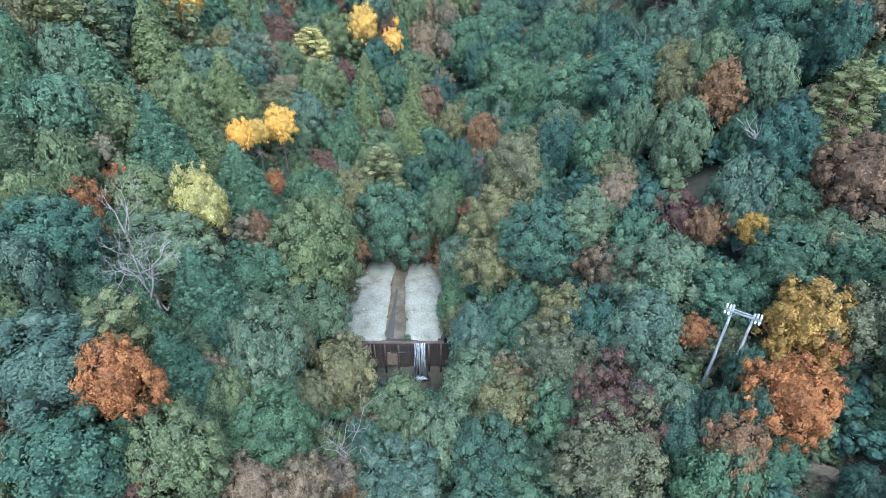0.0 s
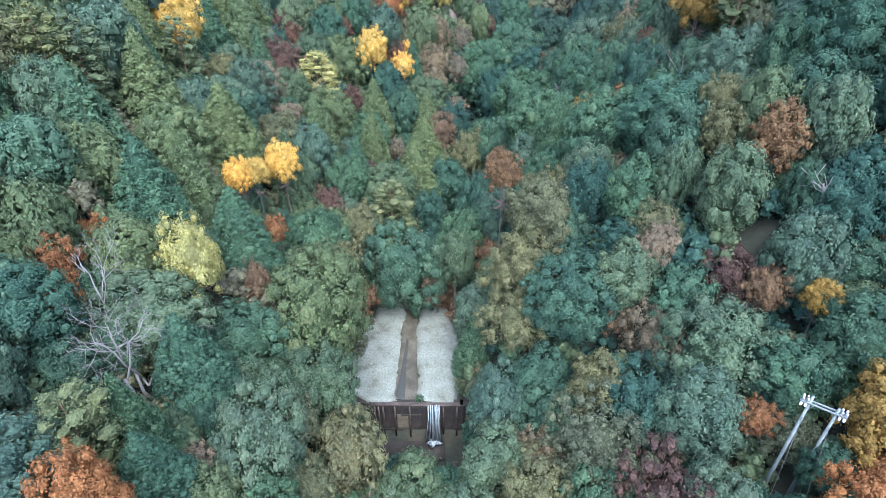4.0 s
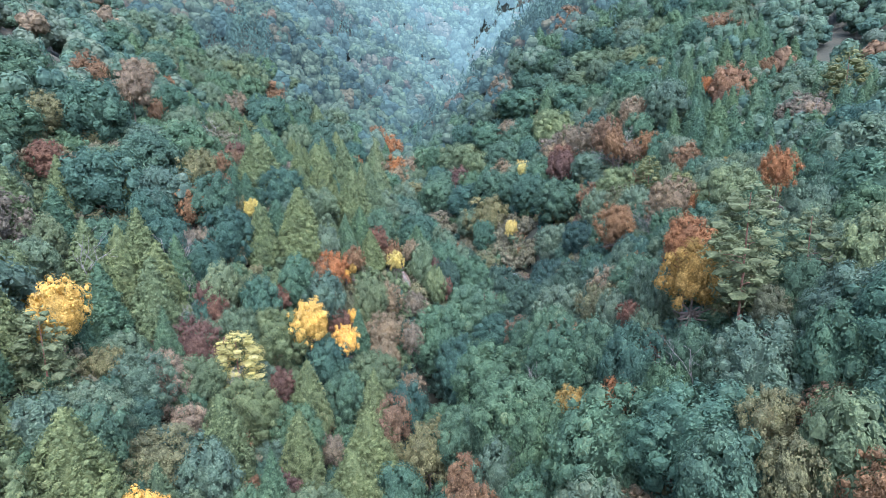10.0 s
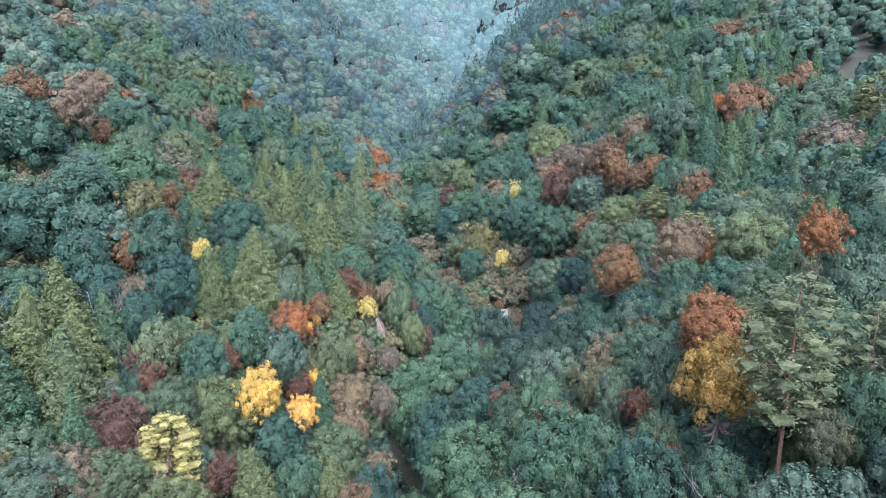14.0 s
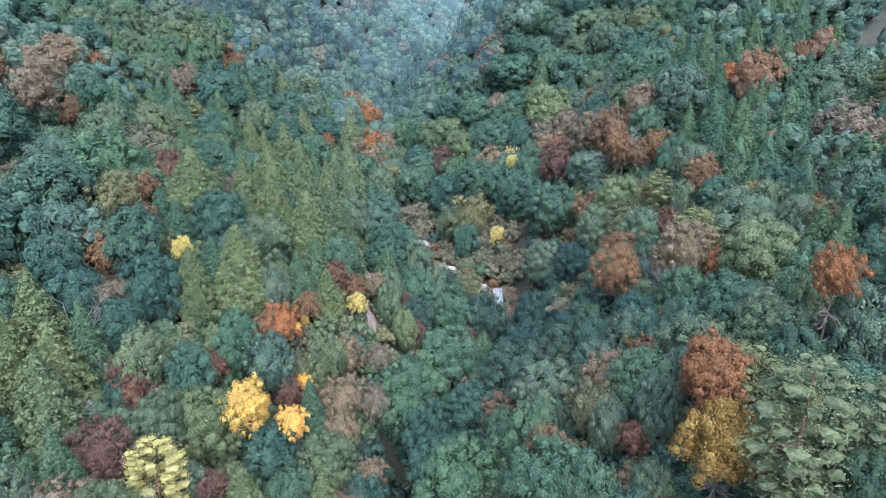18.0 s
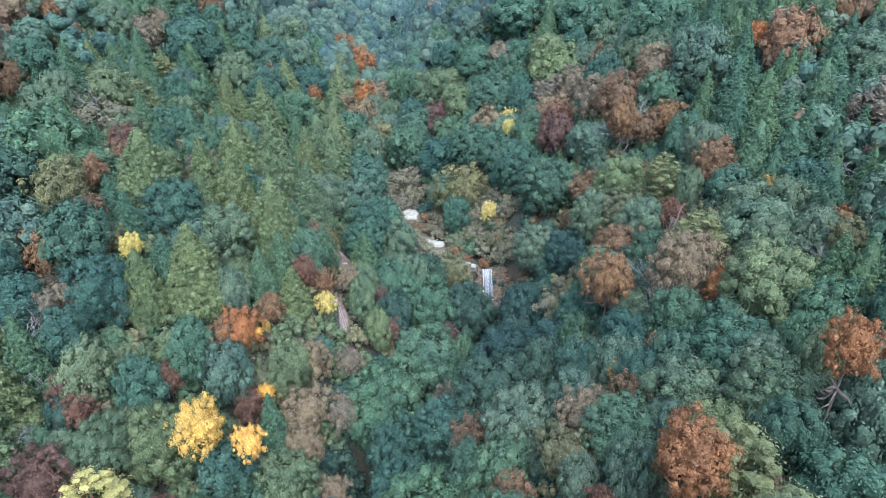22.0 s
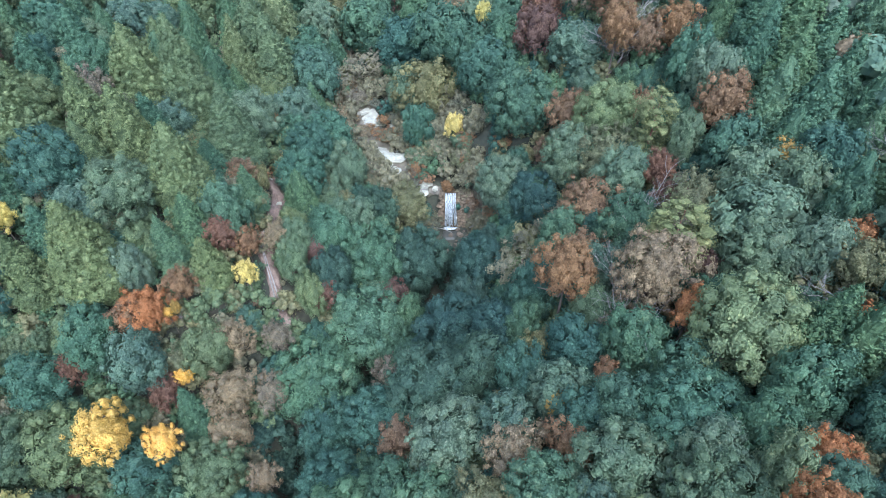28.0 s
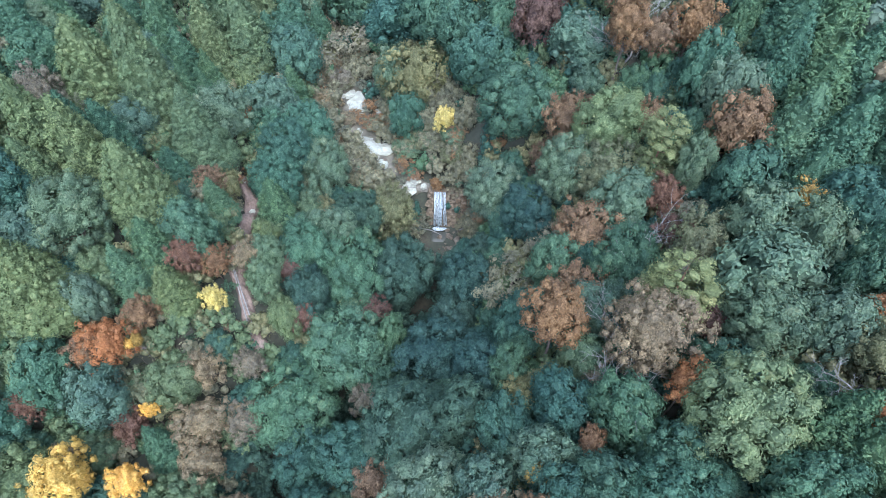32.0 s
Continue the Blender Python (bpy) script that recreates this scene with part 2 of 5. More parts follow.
# Spurs and hollows of the slopes, in metres over an even valley; a row runs up the valley.
KNOLLS = np.array([
    [9.3, 9.8, 8.8, 6.3, 2.7, -5.3, -5.6, 0.3, -1.3, -1.6, -1.5],
    [10.2, 12.5, 10.6, 6.6, -1.8, -1.9, -3.1, -2.6, -2.8, -2.3, -1.8],
    [6.4, 6, -0.9, -2, -8.8, 6.6, 7.5, -4, -1.9, -2.6, -1.7],
    [-0.7, -0.9, 5.3, 2.3, 6, 2, -1.1, -4.3, 0.5, -1, -0.8],
    [0.4, 4, 13.5, 9, 9.6, 2.3, 13.4, 9, -1.6, -0.1, 0.1],
    [2.5, 4.6, 8, 8.1, 6.1, 4.4, 14.8, 14.6, 4.9, 2.1, 1.3],
    [3.1, 4.3, 5.8, 6.3, 6, 6.7, 9, 7.9, 4.9, 2.8, 1.9],
])


def hump(u):
    u = np.abs(u)
    return np.where(u < 1, (4 - 6 * u * u + 3 * u ** 3) / 6, np.where(u < 2, (2 - u) ** 3 / 6, 0))


def stream_x(y):
    return np.interp(y, STREAM_Y, STREAM_X)


def ground_z(x, y):
    x, y = np.asarray(x, float), np.asarray(y, float)
    d = x - stream_x(y)
    far = np.clip((y - 200) / 150, 0, 1)
    z = np.interp(y, FLOOR_Y, FLOOR_Z) + (np.sqrt(d * d + 9) - 3) * (0.55 + 0.42 * far) + 22 * np.exp(-((x - 52) ** 2 / 1300 + (y - 236) ** 2 / 700))
    z = z + 16 * np.exp(-((x + 48) ** 2 / 900 + (y - 250) ** 2 / 900)) + 24 * np.exp(-((x - 130) ** 2 / 2600 + (y - 330) ** 2 / 1500))
    z = z - 7.5 * np.exp(-(d / 5) ** 2) * np.clip((y - 97) / 9, 0, 1) * np.clip((137 - y) / 8, 0, 1)  # the ravine below the upper fall
    z = z - 3.5 * np.exp(-(d / 3) ** 2) * np.clip((y - 64) / 6, 0, 1) * np.clip((104 - y) / 8, 0, 1)
    z = z + np.einsum('...i,...j,ij->...', hump((x[..., None] - KNOLL_X) / 25), hump((y[..., None] - KNOLL_Y) / 20), KNOLLS)

    def level(z, cx, hx, sx, cy, hy, sy, to):
        m = np.clip(1 - np.maximum(np.abs(x - cx) - hx, 0) / sx, 0, 1) * np.clip(1 - np.maximum(np.abs(y - cy) - hy, 0) / sy, 0, 1)
        return z * (1 - m) + m * to

    # the basin behind the old dam, the pit below it, the upper stream bed and the pool under its fall
    z = level(z, -6, 7.0, 4.0, 56.2, 9.3, 2.5, -4.9)
    z = level(z, -4.5, 4.5, 4.0, 43, 3.6, 0.8, -10.2)
    z = level(z, stream_x(y) + 0.8, 5.0, 5.0, 157.5, 12, 5, np.interp(y, [145.5, 149, 153, 157, 162, 170], [15.0, 15.4, 16.1, 16.7, 17.7, 19.4]))
    return level(z, 23.6, 4.6, 3.0, 141.2, 5.7, 0.9, 10.3)


def mesh_of(name, verts, faces, material=None, smooth=False):
    me = bpy.data.meshes.new(name)
    me.from_pydata([tuple(v) for v in verts], [], [tuple(f) for f in faces])
    if material:
        me.materials.append(material)
    if smooth:
        me.shade_smooth()
    me.update()
    return me


def part(name, me, parent, label=""):
    ob = new(name, me)
    ob.parent = parent
    return tagged(ob, label) if label else ob


def bm_mesh(name, bm, material):
    me = bpy.data.meshes.new(name)
    bm.to_mesh(me)
    bm.free()
    me.materials.append(material)
    return me


def build_ground():
    xs = np.concatenate([np.arange(-700, -250, 18), np.arange(-250, -90, 5), np.arange(-90, 110, 1.25), np.arange(110, 250, 5), np.arange(250, 701, 18)])
    ys = np.concatenate([np.arange(-300, -20, 14), np.arange(-20, 200, 1.25), np.arange(200, 400, 5), np.arange(400, 901, 12.5)])
    X, Y = np.meshgrid(xs, ys)
    Z = ground_z(X, Y)
    for i in range(Z.shape[0]):
        for j in range(Z.shape[1]):
            x, y = X[i, j], Y[i, j]
            d = abs(x - stream_x(y))
            if abs(x) < 120 and -25 < y < 330:
                Z[i, j] += min(1.0, d / 6) * (0.4 * noise.noise((x / 7, y / 7, 0)) + 0.25 * noise.noise((x / 2.2, y / 2.2, 5)))
    n = len(xs)
    faces = [(i * n + j, i * n + j + 1, (i + 1) * n + j + 1, (i + 1) * n + j) for i in range(len(ys) - 1) for j in range(n - 1)]
    me = mesh_of("ground", np.stack([X, Y, Z], -1).reshape(-1, 3), faces, SOIL, True)
    return tagged(new("ground", me), "steep wooded valley floor of dark soil and leaf litter", "ground", kind="structure")


build_ground()

# ---- trees: shapes ----
def ico(sub):
    bm = bmesh.new()
    bmesh.ops.create_icosphere(bm, subdivisions=sub, radius=1)
    v = np.array([p.co[:] for p in bm.verts])
    f = np.array([[p.index for p in q.verts] for q in bm.faces])
    bm.free()
    return v, f


ICO1, ICO2 = ico(1), ico(2)


def unit(v):
    return v / np.maximum(np.linalg.norm(v, axis=-1, keepdims=True), 1e-9)


def leaves(centres, normals, size, aspect, r, droop=None):
    """Folded leaf clumps, one kite of two triangles each."""
    n = len(centres)
    t = unit(np.cross(normals, unit(r.normal(size=(n, 3)))))
    if droop is not None:
        t = unit(droop + 0.25 * r.normal(size=(n, 3)))
        normals = unit(normals - t * (normals * t).sum(1, keepdims=True))
    b = np.cross(normals, t)
    s = (size * r.uniform(0.6, 1.35, n))[:, None]
    w = s * aspect
    v = np.stack([centres - t * s, centres + b * w + normals * w * 0.35, centres + t * s, centres - b * w + normals * w * 0.35], 1)
    f = np.arange(n)[:, None] * 4 + np.array([[0, 1, 2, 3]])
    return v.reshape(-1, 3), [(a, b2, c, d) for a, b2, c, d in f]


def join(chunks):
    vs, fs, k = [], [], 0
    for v, f in chunks:
        vs.append(np.asarray(v))
        fs += [tuple(int(i) + k for i in q) for q in f]
        k += len(v)
    return np.concatenate(vs), fs


def tube(points, radii, sides=6):
    pts = np.asarray(points, float)
    rings = []
    for i, p in enumerate(pts):
        d = unit(pts[min(i + 1, len(pts) - 1)] - pts[max(i - 1, 0)])
        a = unit(np.cross(d, (0.3, 1, 0.1)))
        b = np.cross(d, a)
        ang = np.arange(sides) * 2 * math.pi / sides
        rings.append(p + radii[i] * (np.cos(ang)[:, None] * a + np.sin(ang)[:, None] * b))
    f = [(i * sides + j, i * sides + (j + 1) % sides, (i + 1) * sides + (j + 1) % sides, (i + 1) * sides + j)
         for i in range(len(pts) - 1) for j in range(sides)]
    f.append(tuple(range(len(pts) * sides - sides, len(pts) * sides)))
    return np.concatenate(rings), f


def lobed_crown(seed, count, lobes=17, leaf=0.075, low=-0.35, core=0.86, tall=1.0, lobe_size=(0.27, 0.42), sink=0.55, wild=1.0):
    """A broad crown of unit radius, its middle at the origin: one dome whose boughs swell out of it as leafy lobes."""
    r = np.random.default_rng(seed)
    z = np.linspace(low, 0.97, lobes) + r.uniform(-0.04, 0.04, lobes)
    a = np.arange(lobes) * 2.4 + r.uniform(-0.5, 0.5, lobes)
    rad = np.sqrt(np.maximum(0.0, 1 - np.clip(z, -1, 1) ** 2))
    way = np.stack([np.cos(a) * rad, np.sin(a) * rad, z], 1)
    sway = 1 + wild * (0.16 * np.sin(2 * a + seed) * rad + 0.11 * np.cos(3 * a + 2 * seed) * rad + 0.10 * r.normal(size=lobes))
    size = r.uniform(*lobe_size, lobes)
    c = way * ((1 - size * r.uniform(sink + 0.2, sink + 0.6, lobes)) * sway)[:, None] * (1, 1, tall)
    pick = r.choice(lobes, count * 3, p=size ** 2 / np.sum(size ** 2))
    d = unit(r.normal(size=(count * 3, 3)) + 1.1 * way[pick] + (0, 0, 0.15))
    lump = 1 + 0.16 * np.sin(d[:, 0] * 9 + pick) * np.sin(d[:, 1] * 8 + 2 * pick) + 0.10 * r.normal(size=count * 3)
    p = c[pick] + d * (size[pick] * lump)[:, None]
    inside = np.zeros(len(p), bool)
    for k in range(lobes):
        inside |= (np.linalg.norm(p - c[k], axis=1) < size[k] * 0.86) & (pick != k)
    keep = np.flatnonzero(~inside)[:count]
    p, d = p[keep], d[keep]
    nrm = unit(0.75 * d + 0.55 * unit(p) + (0, 0, 0.1) + 0.24 * r.normal(size=d.shape))
    deep = unit(r.normal(size=(count // 3, 3)))
    deep = deep[deep[:, 2] > low - 0.1]
    under = deep * r.uniform(0.66, 0.9, (len(deep), 1)) * (1, 1, tall)
    chunks = [leaves(p, nrm, leaf, 0.55, r), leaves(under, unit(deep + 0.4 * r.normal(size=deep.shape)), leaf * 1.35, 0.6, r)]
    if core:
        for k in range(lobes):
            v, f = ICO1
            chunks.append((c[k] + v * (1 + 0.12 * r.normal(size=(len(v), 1))) * size[k] * (core - 0.12), f))
        if core > 0.72:
            v, f = ICO2
            chunks.append((v * 0.56 * (1, 1, tall), f))
    return join(chunks), c


def cone_crown(seed, count, leaf=0.05, power=0.8, tufts=120, full=0.0):
    """A conifer of unit radius and height 4 (scaled later): short boughs of sprays set close round a tapering crown."""
    r = np.random.default_rng(seed)
    h = 1 - np.sqrt((np.arange(tufts) + r.uniform(0, 1, tufts)) / tufts) * 0.995
    a = np.arange(tufts) * 2.4 + r.uniform(-0.5, 0.5, tufts)
    prof = np.minimum((1 - h) ** power * (1 + full * h * (1 - h)), 0.75 + 1.6 * h) * r.uniform(0.86, 1.08, tufts)
    size = (0.06 + 0.13 * (1 - h) ** 0.6) * r.uniform(0.75, 1.3, tufts)
    reach = np.maximum(prof - 0.4 * size, 0.0)
    c = np.stack([np.cos(a) * reach, np.sin(a) * reach, h * 4.0], 1)
    pick = r.choice(tufts, count, p=size ** 2 / (size ** 2).sum())
    out = np.stack([np.cos(a), np.sin(a), np.full(tufts, 0.3)], 1)[pick]
    d = unit(r.normal(size=(count, 3)) + 0.9 * out + (0, 0, 0.25))
    p = c[pick] + d * (size[pick][:, None] * r.uniform(0.85, 1.12, (count, 1))) * (1, 1, 1.25)
    p[:, 2] -= 0.35 * np.maximum((d[:, :2] * out[:, :2]).sum(1), 0) * size[pick]
    nrm = unit(0.7 * d + 0.5 * out + 0.28 * r.normal(size=out.shape))
    n = count // 2
    q = 1 - np.sqrt(r.uniform(0, 1, n))
    t = r.uniform(0, 2 * math.pi, n)
    wide = np.minimum((1 - q) ** power * (1 + full * q * (1 - q)), 0.75 + 1.6 * q) * r.uniform(0.76, 0.98, n)
    side = np.stack([np.cos(t), np.sin(t), np.full(n, 0.3)], 1)
    chunks = [leaves(p, nrm, leaf, 0.5, r), leaves(np.stack([np.cos(t) * wide, np.sin(t) * wide, q * 4], 1), unit(side + 0.45 * r.normal(size=side.shape)), leaf * 1.2, 0.5, r)]
    for k in range(tufts):
        v, f = ICO1
        chunks.append((c[k] + v * size[k] * np.array([0.6, 0.6, 0.75]) * (1 + 0.1 * r.normal(size=(len(v), 1))), f))
    rings = np.linspace(0, 0.97, 7)
    v, f = [], []
    for q in rings:
        for j in range(9):
            t = j * 2 * math.pi / 9
            rr = min((1 - q) ** power * (1 + full * q * (1 - q)), 0.75 + 1.6 * q) * 0.66
            v.append((rr * math.cos(t), rr * math.sin(t), q * 4))
    for i in range(6):
        f += [(i * 9 + j, i * 9 + (j + 1) % 9, i * 9 + 9 + (j + 1) % 9, i * 9 + 9 + j) for j in range(9)]
    chunks.append((np.array(v), f))
    return join(chunks)


def tiered_crown(seed, count, leaf=0.06, pads=26, thick=0.25):
    """A pine's crown of unit radius, its middle at the origin: flat needle pads in layers round the stem."""
    r = np.random.default_rng(seed)
    z = np.linspace(-0.95, 1.0, pads) * 1.0
    a = np.arange(pads) * 2.4 + r.uniform(-0.4, 0.4, pads)
    reach = np.sqrt(np.clip(1.08 - np.abs(z) ** 2.2, 0.02, 1)) * r.uniform(0.45, 0.78, pads)
    c = np.stack([np.cos(a) * reach, np.sin(a) * reach, z * 1.7], 1)
    size = r.uniform(0.20, 0.36, pads) * np.where(z > 0.75, 0.7, 1) * (52 / pads) ** 0.33
    pick = r.choice(pads, count, p=size ** 2 / (size ** 2).sum())
    d = unit(r.normal(size=(count, 3)) + (0, 0, 0.5))
    p = c[pick] + d * (size[pick] * r.uniform(0.7, 1.12, count))[:, None] * np.array([1.15, 1.15, thick / 0.26])
    nrm = unit(d * (1, 1, 0.6) + (0, 0, 0.7) + 0.5 * r.normal(size=d.shape))
    chunks = [leaves(p, nrm, leaf, 0.4, r)]
    for k in range(pads):
        v, f = ICO1
        chunks.append((c[k] + v * size[k] * np.array([0.72, 0.72, 0.4]) * (1 + 0.15 * r.normal(size=(len(v), 1))), f))
    return join(chunks), c


def limb_chunks(tips, foot, r, base=0.05, sides=5):
    out = []
    for tip in tips:
        mid = (np.asarray(foot) + tip) / 2 + r.normal(size=3) * 0.06 + (0, 0, -0.05)
        out.append(tube([foot, mid, tip], [base, base * 0.6, base * 0.2], sides))
    return out


def joined_stem(chunks):
    """A stem and its limbs as one piece: each limb grows out of the stem's top ring."""
    v, f = join(chunks)
    at = len(chunks[0][0])
    for limb, _ in chunks[1:]:
        f.append((len(chunks[0][0]) - 1, at, at + 1))
        at += len(limb)
    return v, f


# One model a habit: crown and stem meshes that all trees of that habit share.
MODELS = {}


def model(habit, crown, stem, stem_mat):
    MODELS.setdefault(habit, []).append((mesh_of("crown", *crown, LEAF["green"]), mesh_of("trunk", *stem, stem_mat)))


def make_models():
    """Close models carry fine leaves, those for the farther slopes coarser ones."""
    for near, few, lots in (("", 1.0, 1.0), ("_far", 0.55, 0.85), ("_big", 2.0, 2.0)):
        big = {1.0: 1, 0.55: 1.3, 2.0: 0.68}[few]
        tuft = lots ** -0.5
        for k in range(5):
            crown, c = lobed_crown(11 + k, int(3900 * few), int((58 + 5 * k) * lots), 0.040 * big, low=-0.85, core=0.84, lobe_size=(0.12 * tuft, 0.31 * tuft), sink=0.38, wild=0.55)
            r = np.random.default_rng(k)
            stem = [tube([(0, 0, -2.2), (0.03, 0.02, -1.2), (0, 0, -0.2)], [0.085, 0.07, 0.045], 7)] + limb_chunks(c[:6], (0.01, 0, -0.7), r)
            model("round" + near, crown, joined_stem(stem if few >= 1 else stem[:1]), BARK)
        for k in range(3):
            crown, c = lobed_crown(31 + k, int(4600 * few), int(90 * lots), 0.036 * big, low=-0.8, core=0.74, tall=1.0, lobe_size=(0.10 * tuft, 0.24 * tuft), sink=0.25, wild=1.15)
            r = np.random.default_rng(k)
            stem = [tube([(0, 0, -2.2), (0.04, 0, -1.1), (0, 0, 0.2)], [0.06, 0.05, 0.03], 6)] + limb_chunks(c[:14], (0.02, 0, -0.6), r, 0.03)
            model("airy" + near, crown, joined_stem(stem if few >= 1 else stem[:1]), BARK)
        for k in range(3):
            crown, c = lobed_crown(51 + k, int(2400 * few), 30, 0.044 * big, low=-0.4, core=0.6, tall=0.85, lobe_size=(0.12, 0.3), sink=0.2, wild=1.2)
            stem = [tube([(0, 0, -1.5), (0.03, 0, -0.7), (0, 0, 0)], [0.07, 0.06, 0.03], 5)]
            model("bush" + near, crown, joined_stem(stem if few >= 1 else stem[:1]), BARK)
        for k in range(4):
            crown = cone_crown(71 + k, int(6200 * few), 0.046 * big, 0.62 + 0.08 * k, int(260 * lots), 0.9 - 0.2 * k)
            model("cone" + near, crown, tube([(0, 0, -0.9), (0, 0, 1.3), (0, 0, 3.85)], [0.08, 0.06, 0.01], 6), BARK)
        for k in range(3):
            crown, c = tiered_crown(91 + k, int(4200 * few), 0.045 * big, int(52 * lots))
            r = np.random.default_rng(k)
            stem = [tube([(0, 0, -5.0), (0.05, 0.02, -2.4), (0, 0, 1.5)], [0.055, 0.045, 0.012], 7)]
            for p in c[:30:3]:
                stem.append(tube([(0, 0, p[2] - 0.12), p * (0.6, 0.6, 1), p], [0.016, 0.011, 0.005], 4))
            model("tiered" + near, crown, joined_stem(stem if few >= 1 else stem[:1]), PINE_BARK)


make_models()

KINDS = {
    "green": ("round", "green", "evergreen_oak", "dense green evergreen oak on the valley slope", "oak tree"),
    "teal": ("round", "teal", "ring_cup_oak", "dark blue-green evergreen oak with a rounded crown", "oak tree"),
    "pale": ("round", "pale", "chinquapin_tree", "pale grey-green broadleaf tree with billowing boughs", "broadleaf tree"),
    "lime": ("round", "lime", "camphor_tree", "light yellowish-green broadleaf tree among darker oaks", "broadleaf tree"),
    "moss": ("round", "moss", "sawtooth_oak", "yellowish-green oak with a dense rounded crown", "oak tree"),
    "holly": ("round", "holly", "holly_tree", "holly tree deep in the ravine, shade painted into its dark leaves", "holly tree"),
    "olive": ("airy", "olive", "deciduous_oak", "olive-brown broadleaf tree beginning to turn", "broadleaf tree"),
    "tan": ("airy", "tan", "beech_tree", "tan withering broadleaf tree with thin foliage", "broadleaf tree"),
    "yellow": ("airy", "yellow", "ginkgo_tree", "bright yellow autumn tree glowing among green oaks", "autumn tree"),
    "gold": ("airy", "gold", "zelkova_tree", "golden brown autumn tree on the slope", "autumn tree"),
    "sulphur": ("tiered", "sulphur", "larch_tree", "pale yellow autumn tree with layered boughs", "autumn tree"),
    "lemon": ("airy", "sulphur", "birch_tree", "lemon yellow autumn tree with spreading crown", "autumn tree"),
    "orange": ("airy", "orange", "maple_tree", "orange-red autumn maple among green trees", "maple tree"),
    "rust": ("airy", "rust", "cherry_tree", "rust-brown autumn tree with fine twigs", "autumn tree"),
    "wine": ("airy", "wine", "sumac_tree", "wine-red autumn tree with thinning leaves", "autumn tree"),
    "cedar": ("cone", "cedar", "cedar_tree", "tall olive-green cedar with a pointed crown", "conifer tree"),
    "cypress": ("cone", "cypress", "cypress_tree", "dark green cypress with dense hanging sprays", "conifer tree"),
    "pine": ("tiered", "pine", "pine_tree", "grey-green pine with layered needle pads", "pine tree"),
    "brush": ("bush", "brush", "shrub", "dry grey-brown bush beside the stream", "shrub"),
    "shrub": ("bush", "green", "shrub", "low green bush under the trees", "shrub"),
    "redbrush": ("bush", "rust", "shrub", "russet bush on the bank", "shrub"),
}
PLANTED = []
DEEP = {"round": 0.46, "airy": 0.40, "bush": 0.45, "tiered": 0.26}


def plant(kind, x, y, top, radius, turn=None):
    """A tree whose crown has this radius and top height; its trunk goes down into the soil."""
    habit, leaf, name, label, category = KINDS[kind]
    near = 4 < y < 148 and -32 < x < 52
    store = MODELS[habit + ("_far" if not near else "_big" if radius > 3.3 else "")]
    crown_me, stem_me = store[rng.integers(len(store))]
    z = float(ground_z(x, y))
    tree = tagged(new(name), label, category, name.replace("_", " ") + "s of the valley")
    spin = rng.uniform(0, 2 * math.pi) if turn is None else turn
    tree.location, tree.rotation_euler = (x, y, z), (0, 0, spin)
    crown, trunk = part("crown", crown_me, tree), part("trunk", stem_me, tree)
    crown.material_slots[0].link = 'OBJECT'
    crown.material_slots[0].material = LEAF[leaf]
    height = max(top - z, radius * 1.3)
    if habit == "cone":
        foot = 0.06 * height
        radius = min(max(radius, height * 0.23), height * 0.31)
        crown.location, crown.scale = (0, 0, foot), (radius, radius, (height - foot) / 4)
        trunk.location, trunk.scale = (0, 0, foot), (radius, radius, (height - foot) / 4)
    else:
        squash = {"round": 1.12, "airy": 1.12, "bush": 0.85, "tiered": 1.55}[habit]
        half = max(radius * squash * rng.uniform(0.9, 1.1), height * DEEP[habit])
        half = min(half, height * 0.52, radius * (1.3 if habit == "airy" else 1.75))
        middle = height - half * {"round": 0.98, "airy": 1.02, "bush": 0.9, "tiered": 1.05}[habit]
        wide = radius * rng.uniform(0.9, 1.22)
        crown.location, crown.scale = (0, 0, middle), (wide, radius * radius / wide * 1.08, half / (1.7 if habit == "tiered" else 1))
        down = {"round": 2.2, "airy": 2.2, "bush": 1.5, "tiered": 5.0}[habit]
        trunk.location, trunk.scale = (0, 0, middle), (radius, radius, max(half / (1.7 if habit == "tiered" else 1), (middle + 0.6) / down))
    PLANTED.append((x, y, radius))
    return tree


# ---- trees that stand out ----
for spot in [
    (-24.2, 61, 17.8, 1.5), (-22.4, 61.6, 17.6, 1.2), (-20.4, 64.8, 18, 1.8), (-36.8, 84, 30.4, 2.6), (-41.4, 89.8, 28.3, 2.5),
    (-14.2, 102.6, 22.4, 2.6), (-9.2, 103, 18.4, 1.7), (-8.8, 110.4, 18.6, 0.9), (-10.2, 115.2, 24, 0.5),
]:
    plant("yellow", *spot)
for spot in [
    (-22.4, 95, 20.4, 3.5),
]:
    plant("sulphur", *spot)
for spot in [
    (-23.4, 45.6, 19, 2.7), (-26.3, 120, 35.5, 1.3), (-2.2, 120.5, 26, 1.3), (24.2, 152.6, 27, 1.5), (29.5, 166, 39.8, 1.3),
    (30.9, 174.5, 40.4, 1.9),
]:
    plant("lemon", *spot)
